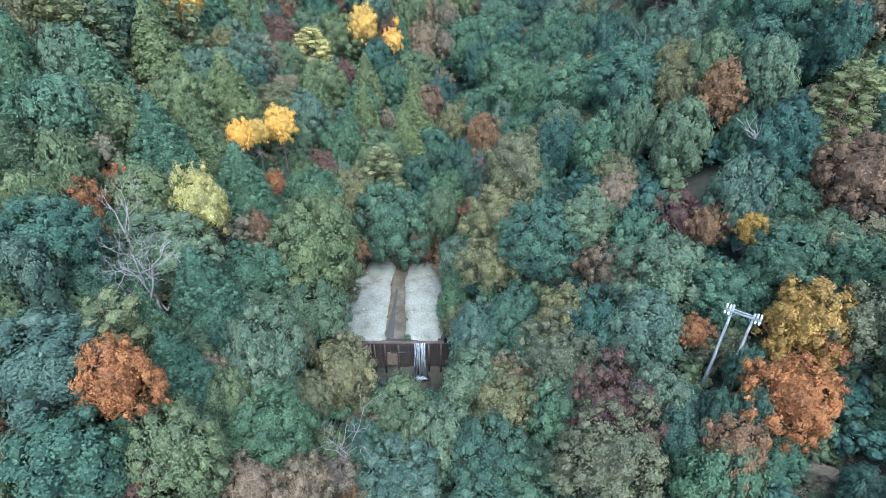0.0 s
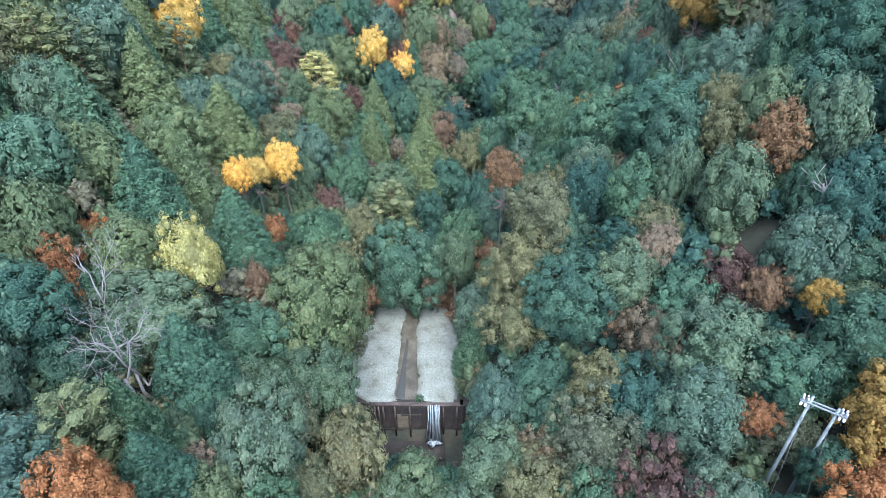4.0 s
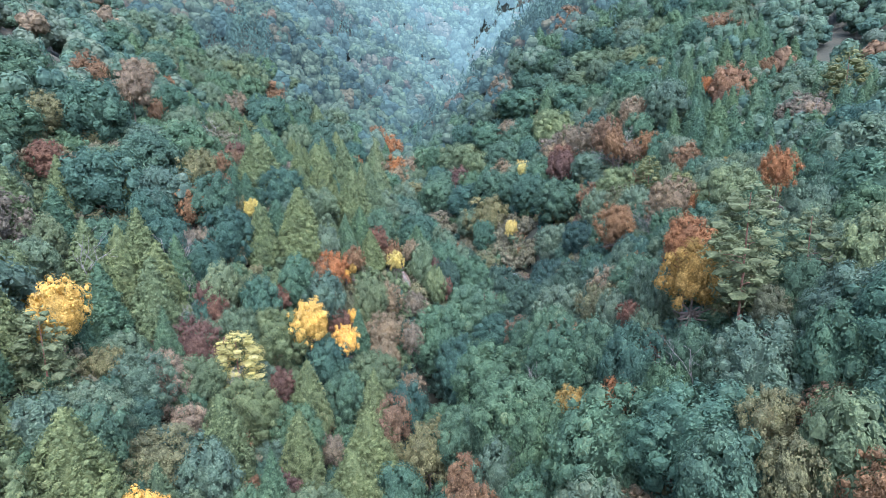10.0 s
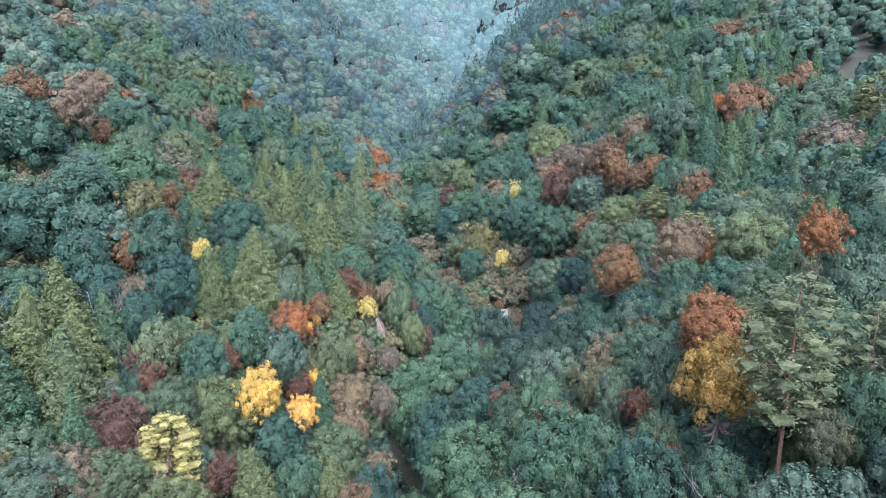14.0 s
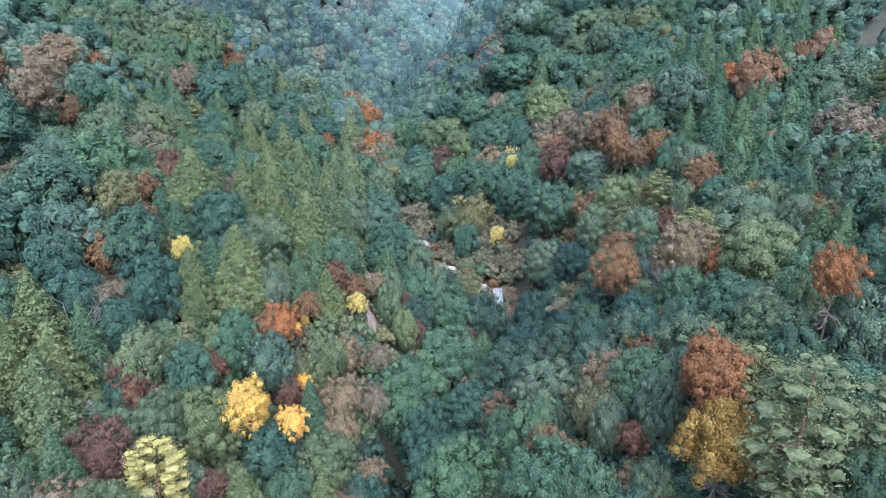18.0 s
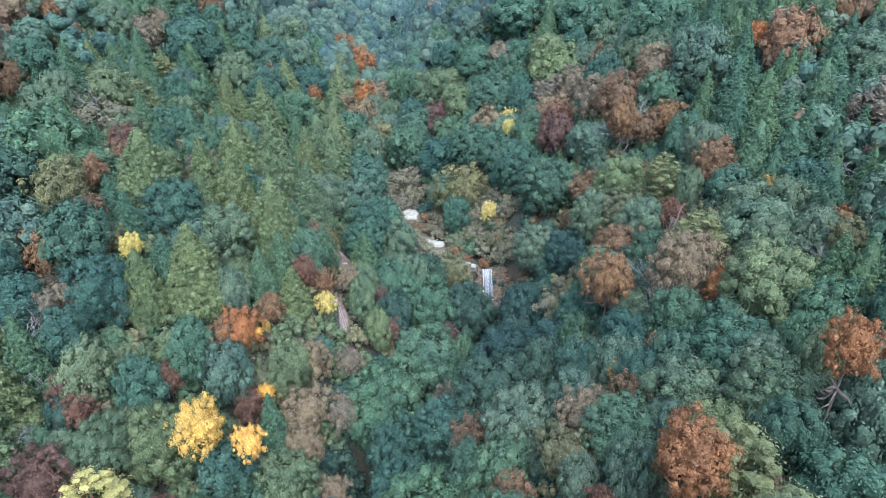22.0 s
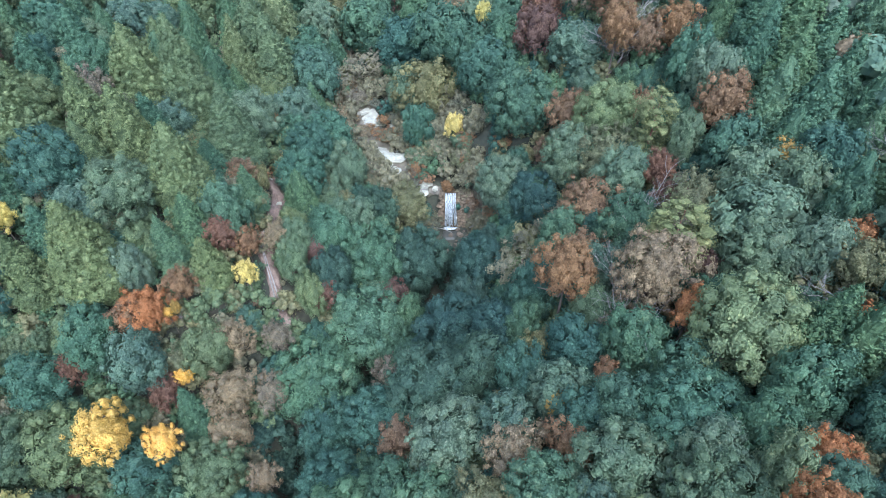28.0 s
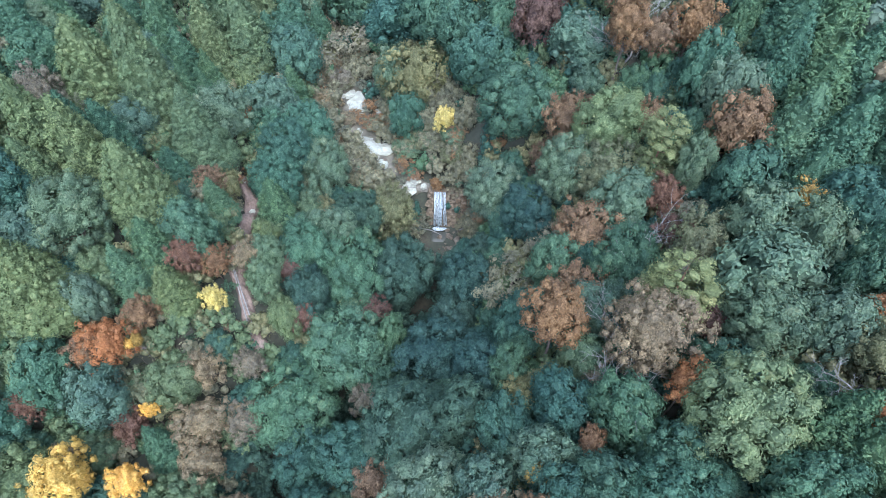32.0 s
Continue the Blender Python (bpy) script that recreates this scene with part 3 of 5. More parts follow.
for spot in [
    (-20.8, 23.8, 18.2, 2.3), (26.1, 27, 13.7, 3.4), (21.6, 34.1, 11.1, 1.2), (-29.6, 38.6, 18.5, 1.2), (-31.8, 41.8, 20.2, 1.7),
    (-31.5, 46.9, 18.8, 1.4), (-19, 54.5, 14.4, 1.2), (20.5, 74.7, 21.7, 1.6), (30.6, 83, 36.4, 2.5), (41.5, 85, 43.4, 1.8),
    (46.8, 90.3, 38.9, 1.5), (53.2, 99.7, 40.7, 1.4), (43.4, 104.8, 37, 1.6), (56.6, 107.6, 42.4, 1.3), (-12.4, 114.9, 27.1, 2.4),
    (67.1, 149, 59, 1.6), (-16.4, 201, 41.6, 1.7), (-4.5, 211, 41, 3.2), (-7.3, 227.8, 48.4, 4.1),
]:
    plant("orange", *spot)
for spot in [
    (-23.2, 28, 18.7, 2.5), (35.1, 46, 29.1, 2.9), (-41.7, 63, 32.7, 3), (-39.5, 64.9, 31.3, 3.1), (30.6, 72.6, 40.5, 3.3),
    (37.1, 73.4, 38, 2.7), (34, 77.3, 35.8, 2.5), (80.1, 124.5, 60.5, 4.2), (47.3, 131.4, 41.9, 2.7),
]:
    plant("pine", *spot)
for spot in [
    (28.1, 31.2, 16.8, 3), (27, 39.9, 17.7, 1.2), (28, 76.4, 34.6, 2.5), (16.9, 77.7, 19.5, 1.4), (31.9, 100.2, 28.6, 1),
    (-9.1, 115.3, 24.9, 0.6), (56.9, 120.2, 41.8, 1.5),
]:
    plant("gold", *spot)
for spot in [
    (21.5, 24.5, 9.8, 2.5), (34.9, 40.9, 24.6, 3), (24.8, 43.1, 16.6, 1.6), (14.7, 46.9, 9.9, 1.5), (26.8, 51.3, 27.3, 2.3),
    (4.8, 61.8, 18.2, 1.6), (6.5, 73.4, 11.5, 2.4), (6.2, 79.2, 11.1, 2.3), (-50.8, 84.8, 35.4, 2.9), (19.7, 91.8, 22, 2.1),
    (32.1, 96.3, 29.5, 1.8), (-2.3, 96.8, 10.3, 3.1), (36.3, 102.2, 30.3, 1.2), (16.4, 102.8, 19, 2.3), (34.6, 113.8, 34.4, 2.7),
    (-13.8, 114, 26.3, 1.8), (-35.1, 117.7, 37.5, 2.5), (-9.2, 117.9, 27.4, 1.7), (38.1, 119.5, 30.2, 3.1), (-32.5, 123.5, 39.7, 1.7),
    (40.3, 126, 32.9, 3.3), (-34.5, 130.2, 43, 1.8),
]:
    plant("rust", *spot)
for spot in [
    (54.6, 130.6, 44.1, 2.9), (-33.5, 135.5, 43.8, 1.5), (-61.1, 139.6, 61.8, 3.9), (-49.7, 140.6, 52.8, 1.4), (40.1, 142.8, 35.9, 2.9),
    (-50.1, 144, 54.2, 1.3), (45.2, 145.2, 47.6, 2.6), (52.9, 145.3, 46.9, 2.5), (49.4, 145.6, 44.9, 2), (70.8, 146.1, 61, 4.1),
    (79.3, 146.4, 62.8, 2), (47.2, 154.3, 50.3, 3.6), (-59.7, 172.5, 62, 1.8), (49.8, 173.6, 53.2, 2.6), (-26.8, 198.1, 47, 2.3),
    (-11.9, 231.7, 52.1, 3.7), (26.5, 239.2, 51.9, 2.3), (26.5, 242.7, 52.5, 2.5), (12.2, 255.8, 50.2, 5.6), (-39.3, 282.8, 89.7, 4.8),
]:
    plant("rust", *spot)
for spot in [
    (-11.7, 31.6, 6.2, 1.7), (6.1, 33.8, 3.7, 3), (11.5, 36.6, 7.3, 3.9), (-10, 36.8, 5.1, 3.2),
    (-13.5, 37, 7.3, 1.6), (12.2, 41.3, 8.4, 2.7), (5.3, 48.3, 9.4, 2.8), (6.8, 52.9, 13.2, 3.9), (23.8, 55.4, 25.9, 2),
    (8.5, 57.8, 17, 3.3), (-13, 58.7, 8.6, 1.6), (25.2, 59.8, 27.2, 1.7), (9.9, 62.7, 15.6, 3.5), (32.2, 70.7, 31.6, 1.6),
    (-24.6, 76, 17.2, 3.5), (-32.9, 84.2, 22.9, 2), (2.5, 90.5, 9.2, 3.3), (25.1, 92.9, 26.3, 2.5), (55.5, 104.4, 42.8, 2.1),
    (-60.4, 123.9, 53.4, 2.9), (-35.9, 124.8, 43.7, 3.4),
]:
    plant("olive", *spot)
for spot in [
    (0.7, 192.5, 33.5, 4.8),
]:
    plant("olive", *spot)
for spot in [
    (-34.8, 67.7, 30, 3.8), (-27.2, 67.9, 24.1, 4), (-6.3, 81.8, 11.3, 3.6), (-5.2, 88.6, 12.5, 3.9), (-4.9, 96.3, 14.5, 3.2),
    (-33.2, 97.2, 30.4, 3.5), (-41.7, 98.4, 35.4, 3.6), (-38.5, 100.4, 34.1, 2.9), (-34.2, 101.5, 31.8, 3.7), (-54.3, 102.5, 43, 4.6),
    (-39.3, 107.5, 36, 3.9), (-18, 118.1, 37.9, 3.9), (-10.2, 129.2, 40.2, 3.7), (-27.3, 130.3, 47, 4.2), (-16.1, 132.1, 43.4, 3.2),
    (-20.6, 133.6, 45.3, 3.2), (-7.4, 140.9, 38.9, 4.2), (-19.1, 144.8, 45.2, 4), (-13.8, 146, 46, 4), (-11.6, 162.7, 39.9, 3.3),
    (-7.4, 166.4, 38.2, 4.6), (-10.8, 171.6, 40.4, 4),
]:
    plant("cedar", *spot)
for spot in [
    (-22.6, 175.8, 47, 4.6), (-8.3, 179, 41, 4), (-21.5, 194.7, 49.2, 4.6), (-10.8, 196.3, 43.7, 4.6), (-10.6, 207.7, 46.4, 4.6),
    (-29.7, 212.1, 58.3, 4.6),
]:
    plant("cedar", *spot)
for spot in [
    (-13.9, 22.4, 7.9, 1.8), (-10.8, 23.7, 6.1, 2.1), (17.2, 43.6, 11.7, 2.3), (17.7, 48.6, 17.3, 1.7), (-24.2, 83.4, 16.1, 2.4),
    (-28.7, 88.2, 20.6, 3.4), (-9.8, 89.9, 8.3, 1.5), (54, 93.4, 42.2, 1.6), (27.8, 97.3, 27.5, 2.5), (0.2, 102.2, 10.9, 1.7),
    (-4, 106.7, 15.1, 2.6), (42, 109.8, 39, 3.6), (-3.7, 110.1, 18, 2.6), (0.5, 110.7, 16, 2), (-34, 112.9, 31.5, 1.5),
    (14.6, 113.8, 15.1, 2.1), (-3.4, 114.5, 21.8, 2.1), (1.1, 115.8, 19.7, 1.6), (47, 117.1, 35.2, 1.9), (71.1, 118.9, 50.8, 3.2),
    (73.2, 125.1, 53.1, 3.8), (0.5, 126.4, 27, 1.5),
]:
    plant("tan", *spot)
for spot in [
    (-51.2, 135.5, 58.8, 2.8), (-23.5, 140.4, 41, 2.3), (-55.8, 146, 62.2, 3.2), (-62.9, 164.9, 65.2, 3.4), (-64.9, 188.1, 67.5, 2.9),
    (-39, 213.2, 58.4, 2.4), (-39.4, 226.5, 64.2, 2.3),
]:
    plant("tan", *spot)
for spot in [
    (-3.2, 29.9, 1.5, 2), (-33.8, 38.7, 22.3, 2), (20.1, 53.9, 22.9, 2.1), (27.1, 54.8, 29, 2.7), (-31, 62.5, 22.8, 3.6),
    (41.3, 69.9, 38.5, 3.3), (35.6, 87.8, 33.5, 2.5), (44.3, 90.2, 38.8, 2), (46.3, 101.8, 41, 4.3), (-28.2, 107.9, 27, 3.1),
    (37.5, 111, 30.5, 2.3), (4.8, 120.9, 23, 2), (2.3, 124.2, 26, 2), (2.6, 127.1, 26.8, 2), (44.1, 138.1, 39.4, 4.3),
    (42.6, 180.1, 53.3, 5.6), (42.1, 187.8, 54.7, 5.1), (19.8, 196.2, 42.3, 3.5), (20.6, 203.6, 45.2, 3.6), (58.8, 205.9, 71.1, 6),
]:
    plant("lime", *spot)
for spot in [
    (-19.6, 20, 11, 1.1), (14.7, 30, 7.9, 4), (33, 43.2, 21.2, 1), (23.1, 46, 16.4, 2.2), (-17, 69.7, 9.7, 2),
    (25.3, 78.3, 24.9, 1.4), (26, 80.7, 25.1, 1.1), (-13.9, 81.3, 8.4, 2), (26.4, 86.8, 25.7, 1.3), (-28.6, 96.3, 21.9, 3.4),
    (-17.6, 97, 14.5, 1.9), (-27.8, 104.1, 22.9, 1.8), (-29.3, 106.2, 24.7, 2.1), (-10.9, 109.2, 18.9, 1.9), (-19.9, 109.3, 22.9, 1.6),
    (47.7, 111.6, 35.1, 1.3), (-56.6, 116.7, 45.6, 2.8), (6.5, 121.6, 20.8, 1.5), (48, 122.8, 35.3, 1.8), (-5.5, 124.4, 29.8, 1.8),
    (14.7, 124.7, 17.6, 1.8), (4.7, 126.8, 23.7, 1.6),
]:
    plant("wine", *spot)
plant("olive", 13.2, 25.5, 8.4, 4.2)
for spot in [
    (47.5, 126.9, 36.5, 1.8), (-34.6, 140.2, 45.4, 2.3), (36.8, 155.6, 43.2, 3), (38, 160.6, 44.1, 3.9), (16.3, 190, 37.8, 3.7),
    (15.2, 194.6, 37.8, 3.3),
]:
    plant("wine", *spot)
for spot in [
    (-18.3, 22.4, 13.4, 3.4), (-16.7, 28.2, 10.9, 2), (-5, 33.9, 1.4, 3.9), (-15.8, 38.7, 9.1, 2.5), (-14.5, 49.2, 13.3, 5.2),
    (-0.3, 61.4, 8.4, 2.2), (-25.6, 89.5, 19.2, 2.9), (-46.9, 89.8, 33.9, 3.5), (-48.8, 101.5, 35.5, 3.2), (-5.4, 102.1, 14.5, 3.7),
    (-19, 102.5, 21.1, 4.1), (-6.2, 113.1, 23, 2.7),
]:
    plant("moss", *spot)
for spot in [
    (-22.7, 19.7, 15.8, 3.2), (19.6, 22.4, 9.1, 3), (-13.8, 27.2, 9.2, 3.5), (-35.3, 48.7, 26.9, 2.9), (17.4, 55.3, 20.8, 3.2),
    (31.6, 62.1, 32.6, 2.5), (22.5, 62.9, 26.2, 4.5), (-7.3, 64.1, 7.1, 5.1), (18, 69.7, 22.8, 5.2), (23.3, 70.6, 24.8, 2.3),
    (13.1, 76.8, 18.7, 3.8), (12.5, 82.3, 18.6, 5.2), (21.4, 82.8, 24.5, 2.7), (-1.5, 85.1, 6.5, 3.2), (19, 86.7, 23.4, 4.8),
    (29.9, 92.2, 30.2, 3.5), (44.6, 93.2, 38.4, 2.2), (11, 94.2, 17.9, 5.2), (19, 94.8, 22.8, 2.9), (40.9, 96, 36.2, 3.8),
    (48.9, 96.1, 40, 2.8), (-22.3, 107.7, 24.8, 3),
]:
    plant("green", *spot)
for spot in [
    (-17.6, 112, 27, 3), (5.3, 113.3, 17.8, 5.2), (11.6, 119.9, 19.9, 5.2), (17, 121.3, 17.2, 2.5), (-5.2, 127.2, 32.7, 2.9),
    (11.8, 129.5, 23, 4.8), (6.5, 129.6, 26.2, 3.2), (-41.5, 132.5, 49.1, 4.9), (3.8, 151, 28.5, 3.6), (59.1, 168, 62.6, 5.4),
    (50.3, 192.5, 62.1, 5.8), (27.2, 201.8, 50.9, 5.9), (36.6, 207, 59.6, 7.4),
]:
    plant("green", *spot)
for spot in [
    (-26.1, 24.3, 19, 4), (-4, 26.8, 2.5, 3.8), (17.9, 30, 9.1, 2.3), (-30.2, 31.2, 20.9, 2.6), (-0.2, 31.7, 1.7, 3.3),
    (-15.9, 33.9, 10.9, 4.2), (18.3, 35.8, 11.7, 3), (3.2, 37.6, 2.7, 3.3), (20.7, 40.4, 14.6, 4.2), (4, 43.7, 4.1, 3.5),
    (27.5, 44, 21.1, 2.8), (15.5, 48.3, 15.6, 2.9), (23.1, 49.6, 24.2, 2.8), (29.9, 50.2, 29.8, 2.3), (-38.3, 56.4, 29.4, 2.5),
    (34.7, 64.1, 34.9, 3.8), (28.5, 65.9, 30.1, 3.8), (-32, 71.2, 23.2, 2.7), (-30.6, 76.4, 21.9, 3.9), (9.4, 76.5, 14.4, 2.5),
    (25.1, 80, 26.7, 1.9), (44.7, 84.1, 40, 2.8),
]:
    plant("pale", *spot)
for spot in [
    (-45.4, 84.2, 33.2, 4.6), (-29.5, 84.5, 21.8, 3.4), (-32.6, 87.5, 23.3, 2.5), (28.9, 88.1, 29.9, 2.4), (25.2, 89.8, 26.4, 1.8),
    (32.8, 90.4, 31.4, 1.8), (40.9, 92.4, 36.5, 2.2), (35.3, 93.2, 33.3, 3.8), (59.7, 94.1, 47.5, 4.9), (27.4, 100.3, 27.3, 2.8),
    (22.3, 100.8, 24.3, 4.2), (32.6, 101.7, 30.6, 2.7), (54.3, 107.4, 42.6, 2.4), (-13.3, 111, 24.6, 3.3), (52.6, 114.3, 41.1, 4.2),
    (56.8, 116.7, 42.9, 2.7), (-13.9, 118.1, 31.2, 2), (-40.2, 118.7, 41.2, 4.2), (53.9, 119.9, 41.5, 3.3), (-16, 125.5, 36.9, 3.9),
    (43.7, 127.9, 36.3, 3), (50.3, 128.5, 40.6, 2),
]:
    plant("pale", *spot)
for spot in [
    (8.7, 133.2, 25.2, 3), (54.6, 134.7, 45.8, 2.8), (78, 135.4, 58.5, 5.1), (31.1, 138.8, 27.6, 3.9), (81, 140.1, 60.4, 3.2),
    (-44.6, 144, 52.9, 2.4), (-5.8, 146.1, 34.6, 3.2), (58.5, 150.1, 58.6, 5.1), (-2, 153.7, 30.9, 4.2), (-1.6, 206.3, 37.9, 4.5),
]:
    plant("pale", *spot)
for spot in [
    (23.2, 26.4, 10.9, 1.7), (18.9, 26.4, 8.1, 2), (21.3, 27, 9.9, 1.5), (4.2, 28.6, 3.1, 3.9), (-7.1, 29.5, 3.3, 1.9),
    (24, 29.7, 11.8, 1.4), (28.8, 37, 18.2, 3), (-19.5, 43.8, 11.8, 3.3), (10.5, 48.3, 13.6, 4.3), (34.8, 49.5, 32.9, 2),
    (13.8, 59.3, 18.4, 2.9), (35.1, 70.8, 34, 2.1), (26.6, 73.2, 27.2, 1.9), (3, 74.8, 9.2, 2.8), (22.9, 76.6, 26.2, 3.5),
    (39.1, 85, 36.1, 1.9), (46.2, 88.3, 39.4, 1.5), (51.7, 92, 42.8, 2.4), (16.1, 97.1, 20.3, 2.9), (-8.9, 98, 13.6, 2.9),
    (36.9, 98.3, 33.6, 2.6), (-0.4, 98.5, 11, 2.6),
]:
    plant("teal", *spot)
for spot in [
    (33.4, 98.6, 31, 2.3), (41.4, 99.7, 35.9, 2.6), (8.6, 100.1, 15, 3.6), (-11.9, 101.7, 16.9, 3.1), (29.8, 105.8, 27.4, 3),
    (45.3, 106.6, 36.4, 2), (34.8, 106.7, 30.3, 3), (7.9, 107.4, 14.8, 3.8), (-44.5, 108.2, 34.3, 3.4), (57.7, 111.3, 43.5, 2),
    (30.5, 112.4, 26.4, 2.4), (-40.8, 114.8, 37.8, 2.9), (-28.7, 115.5, 34.3, 3.9), (-48.4, 116, 44.1, 5.2), (15.6, 116.6, 17.3, 3.5),
    (-63.8, 117.9, 52.8, 5.2), (32.8, 117.9, 26.9, 3.5), (60.1, 118.8, 44.5, 2.7), (-32.4, 119.7, 39.9, 3.9), (43.2, 121.9, 33.7, 3.7),
    (40.2, 122.8, 30.9, 1.9), (-44.3, 124, 46.7, 5.1),
]:
    plant("teal", *spot)
for spot in [
    (-22.9, 126.5, 40.5, 3.9), (-55.3, 129, 56, 5.4), (-67.8, 129.2, 63, 5.2), (1.7, 145, 29.4, 3.9), (34.1, 147.4, 36.6, 4.9),
    (30, 157, 37.5, 4.3), (26.8, 164.7, 37.6, 3.7), (-0.7, 168.3, 31, 4.6), (22.9, 170.4, 37.9, 5.2), (16.3, 174.7, 34.2, 5.1),
    (62.3, 183, 66.9, 5.4), (28.7, 183.5, 45.5, 5.2), (8.6, 183.8, 35.2, 5.8), (-40.8, 191, 58.4, 6.9), (5.6, 258.5, 54.6, 5.6),
]:
    plant("teal", *spot)
for spot in [
    (-19.7, 27.7, 15.7, 4.4), (-22.2, 30.8, 17.4, 2.6), (-21.5, 37.7, 16.2, 3.6), (-28.1, 50.5, 24.9, 3.3), (-21.6, 52, 19.3, 4.4),
    (-36.2, 57, 29.7, 3.7), (-38.9, 75, 30, 4), (52.4, 97.9, 43.7, 2.5), (51.5, 100.1, 43.2, 3.1), (-51.1, 108.4, 39.2, 4.5),
    (61.2, 125.4, 48.1, 3.5), (63.9, 126.9, 50.3, 2.7), (58.2, 127.8, 47.6, 2.9), (60.7, 131, 49.9, 4), (63.8, 131.8, 51.9, 3.5),
    (71.4, 134.6, 56.4, 4.1), (63.2, 136.7, 53.3, 3.7), (60, 138.3, 51.8, 3.4), (62.3, 144.2, 54.5, 4.6), (-41.7, 166.6, 54.1, 4.6),
    (-39.3, 184, 53.8, 4.6),
]:
    plant("cypress", *spot)
for spot in [
    (35.8, 37.7, 19.2, 3.1), (-25.4, 105.7, 19.6, 2.6), (55, 110.4, 36.9, 2.2), (50.4, 125.2, 34.8, 2.6), (32.5, 125.7, 22.8, 4.2),
    (37.6, 129.7, 26.7, 2.8), (-39.9, 145, 48.1, 4.4), (46.3, 148.4, 41.7, 2.5), (3.5, 173.7, 25.4, 4.1),
    (9.4, 177.3, 26.7, 4.1),
]:
    plant("brush", *spot)
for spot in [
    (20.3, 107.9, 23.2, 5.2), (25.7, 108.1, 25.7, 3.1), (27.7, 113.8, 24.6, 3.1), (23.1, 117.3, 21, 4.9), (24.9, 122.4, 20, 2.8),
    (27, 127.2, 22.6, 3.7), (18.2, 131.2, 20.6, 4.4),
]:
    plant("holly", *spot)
for spot in [
    (-4.3, 47.4, -3.9, 0.5), (-5.7, 117.8, 20.3, 0.5), (-5, 123.5, 24.4, 0.5), (46.3, 129.6, 31.5, 0.5),
]:
    plant("shrub", *spot)
for spot in [
    (-11.6, 59.7, 2.2, 1.5), (-2.6, 61.9, 1.4, 1.7),
]:
    plant("redbrush", *spot)

# ---- the wood between them ----
CELL = {}
for x, y, r in PLANTED:
    CELL.setdefault((int(x // 8), int(y // 8)), []).append((x, y, r))


def crowded(x, y, r, gap):
    for i in range(int(x // 8) - 1, int(x // 8) + 2):
        for j in range(int(y // 8) - 1, int(y // 8) + 2):
            for a, b, c in CELL.get((i, j), ()):
                if math.hypot(a - x, b - y) < gap * (r + c):
                    return True
    return False


BARE = [(-3.6, 141, 2.2), (-1.6, 137.5, 2.2), (-1.6, 131, 2.0), (-2.5, 128.5, 1.8), (-1, 125.5, 2.0), (0, 121.5, 1.8), (1.6, 119, 1.8), (0, 117.5, 2.2), (-1.2, 134, 2.0), (-0.6, 122.5, 2.2),
        (-36, 118.3, 3.0), (22.8, 31, 1.6), (28.2, 23.2, 2.2), (30.2, 22, 2.0), (32.5, 21, 1.8), (30, 27.5, 1.2), (-25, 34.5, 1.8), (-24.6, 32.4, 1.5), (26.6, 22.4, 2.4), (25.2, 21.0, 2.2), (37.2, 54.6, 2.0), (35.6, 52.2, 1.4), (34.0, 49.6, 1.2), (23.5, 138.5, 4.2)]
for x, y, r in BARE:
    CELL.setdefault((int(x // 8), int(y // 8)), []).append((x, y, r))


BRUSHY = [(11.5, 146.5, 4.2), (7.0, 149.5, 4.2), (15, 145, 3.2), (10, 152, 5), (6, 157, 5), (7, 164, 5.5), (14, 161, 5), (17, 150, 4.5), (9, 171, 5), (28.5, 145, 3), (26, 151, 4.5), (23, 157, 4.5), (30, 141, 2.5), (18.5, 143, 2.5)]


GULLY_Y = np.concatenate([np.arange(10, 46, 1.0), np.arange(64, 140, 1.0)])
GULLY_X = stream_x(GULLY_Y)


def gully(x, y):
    """Distance to the line of the stream where it runs in its cleft."""
    return float(np.sqrt(np.min((GULLY_X - x) ** 2 + (GULLY_Y - y) ** 2)))


def kept_open(x, y, tall=True, r=2.0):
    """Ground that stays free of trees: the dam and its basin, the stream's cleft, the rocks by the upper fall, the slips, the track and the poles."""
    if -13.4 < x < 1.2 and (38 if tall else 41.5) < y < 66:
        return True
    if 4 < x < 28 and 139 < y < 170 and abs(x - stream_x(y)) < (6.0 if tall else 2.6):
        return True
    if tall and any(math.hypot(x - a, y - b) < c for a, b, c in BRUSHY):
        return True
    return any(math.hypot(x - a, y - b) < (c + 0.5 * (r - 2) if tall else c - 0.6) for a, b, c in BARE) or gully(x, y) < ((2.6 if y > 102 else 0.7) + 0.72 * r if tall else 0.5)


def fill(n, x0, x1, y0, y1, r0, r1, kinds, weights, gap=0.52, height=(7.5, 11)):
    names = list(kinds)
    for _ in range(n):
        x, y, r = rng.uniform(x0, x1), rng.uniform(y0, y1), rng.uniform(r0, r1)
        if kept_open(x, y, True, r) or crowded(x, y, r, gap):
            continue
        z = float(ground_z(x, y))
        kind = names[rng.choice(len(names), p=np.array(weights) / sum(weights))]
        # near the cleft darker kinds, holly with ravine shade in its colour
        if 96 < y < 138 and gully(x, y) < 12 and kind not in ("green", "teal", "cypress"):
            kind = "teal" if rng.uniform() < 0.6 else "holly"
        h = rng.uniform(*height) * (rng.uniform(1.05, 1.35) if kind in ("cedar", "cypress", "pine") else 1) * (0.7 + 0.3 * r / r1)
        if kind in ("brush", "shrub", "redbrush"):
            h = r * 1.6
        plant(kind, round(x, 2), round(y, 2), z + h, r * (0.8 if kind in ("cedar", "cypress") else 1))
        CELL.setdefault((int(x // 8), int(y // 8)), []).append((x, y, r))


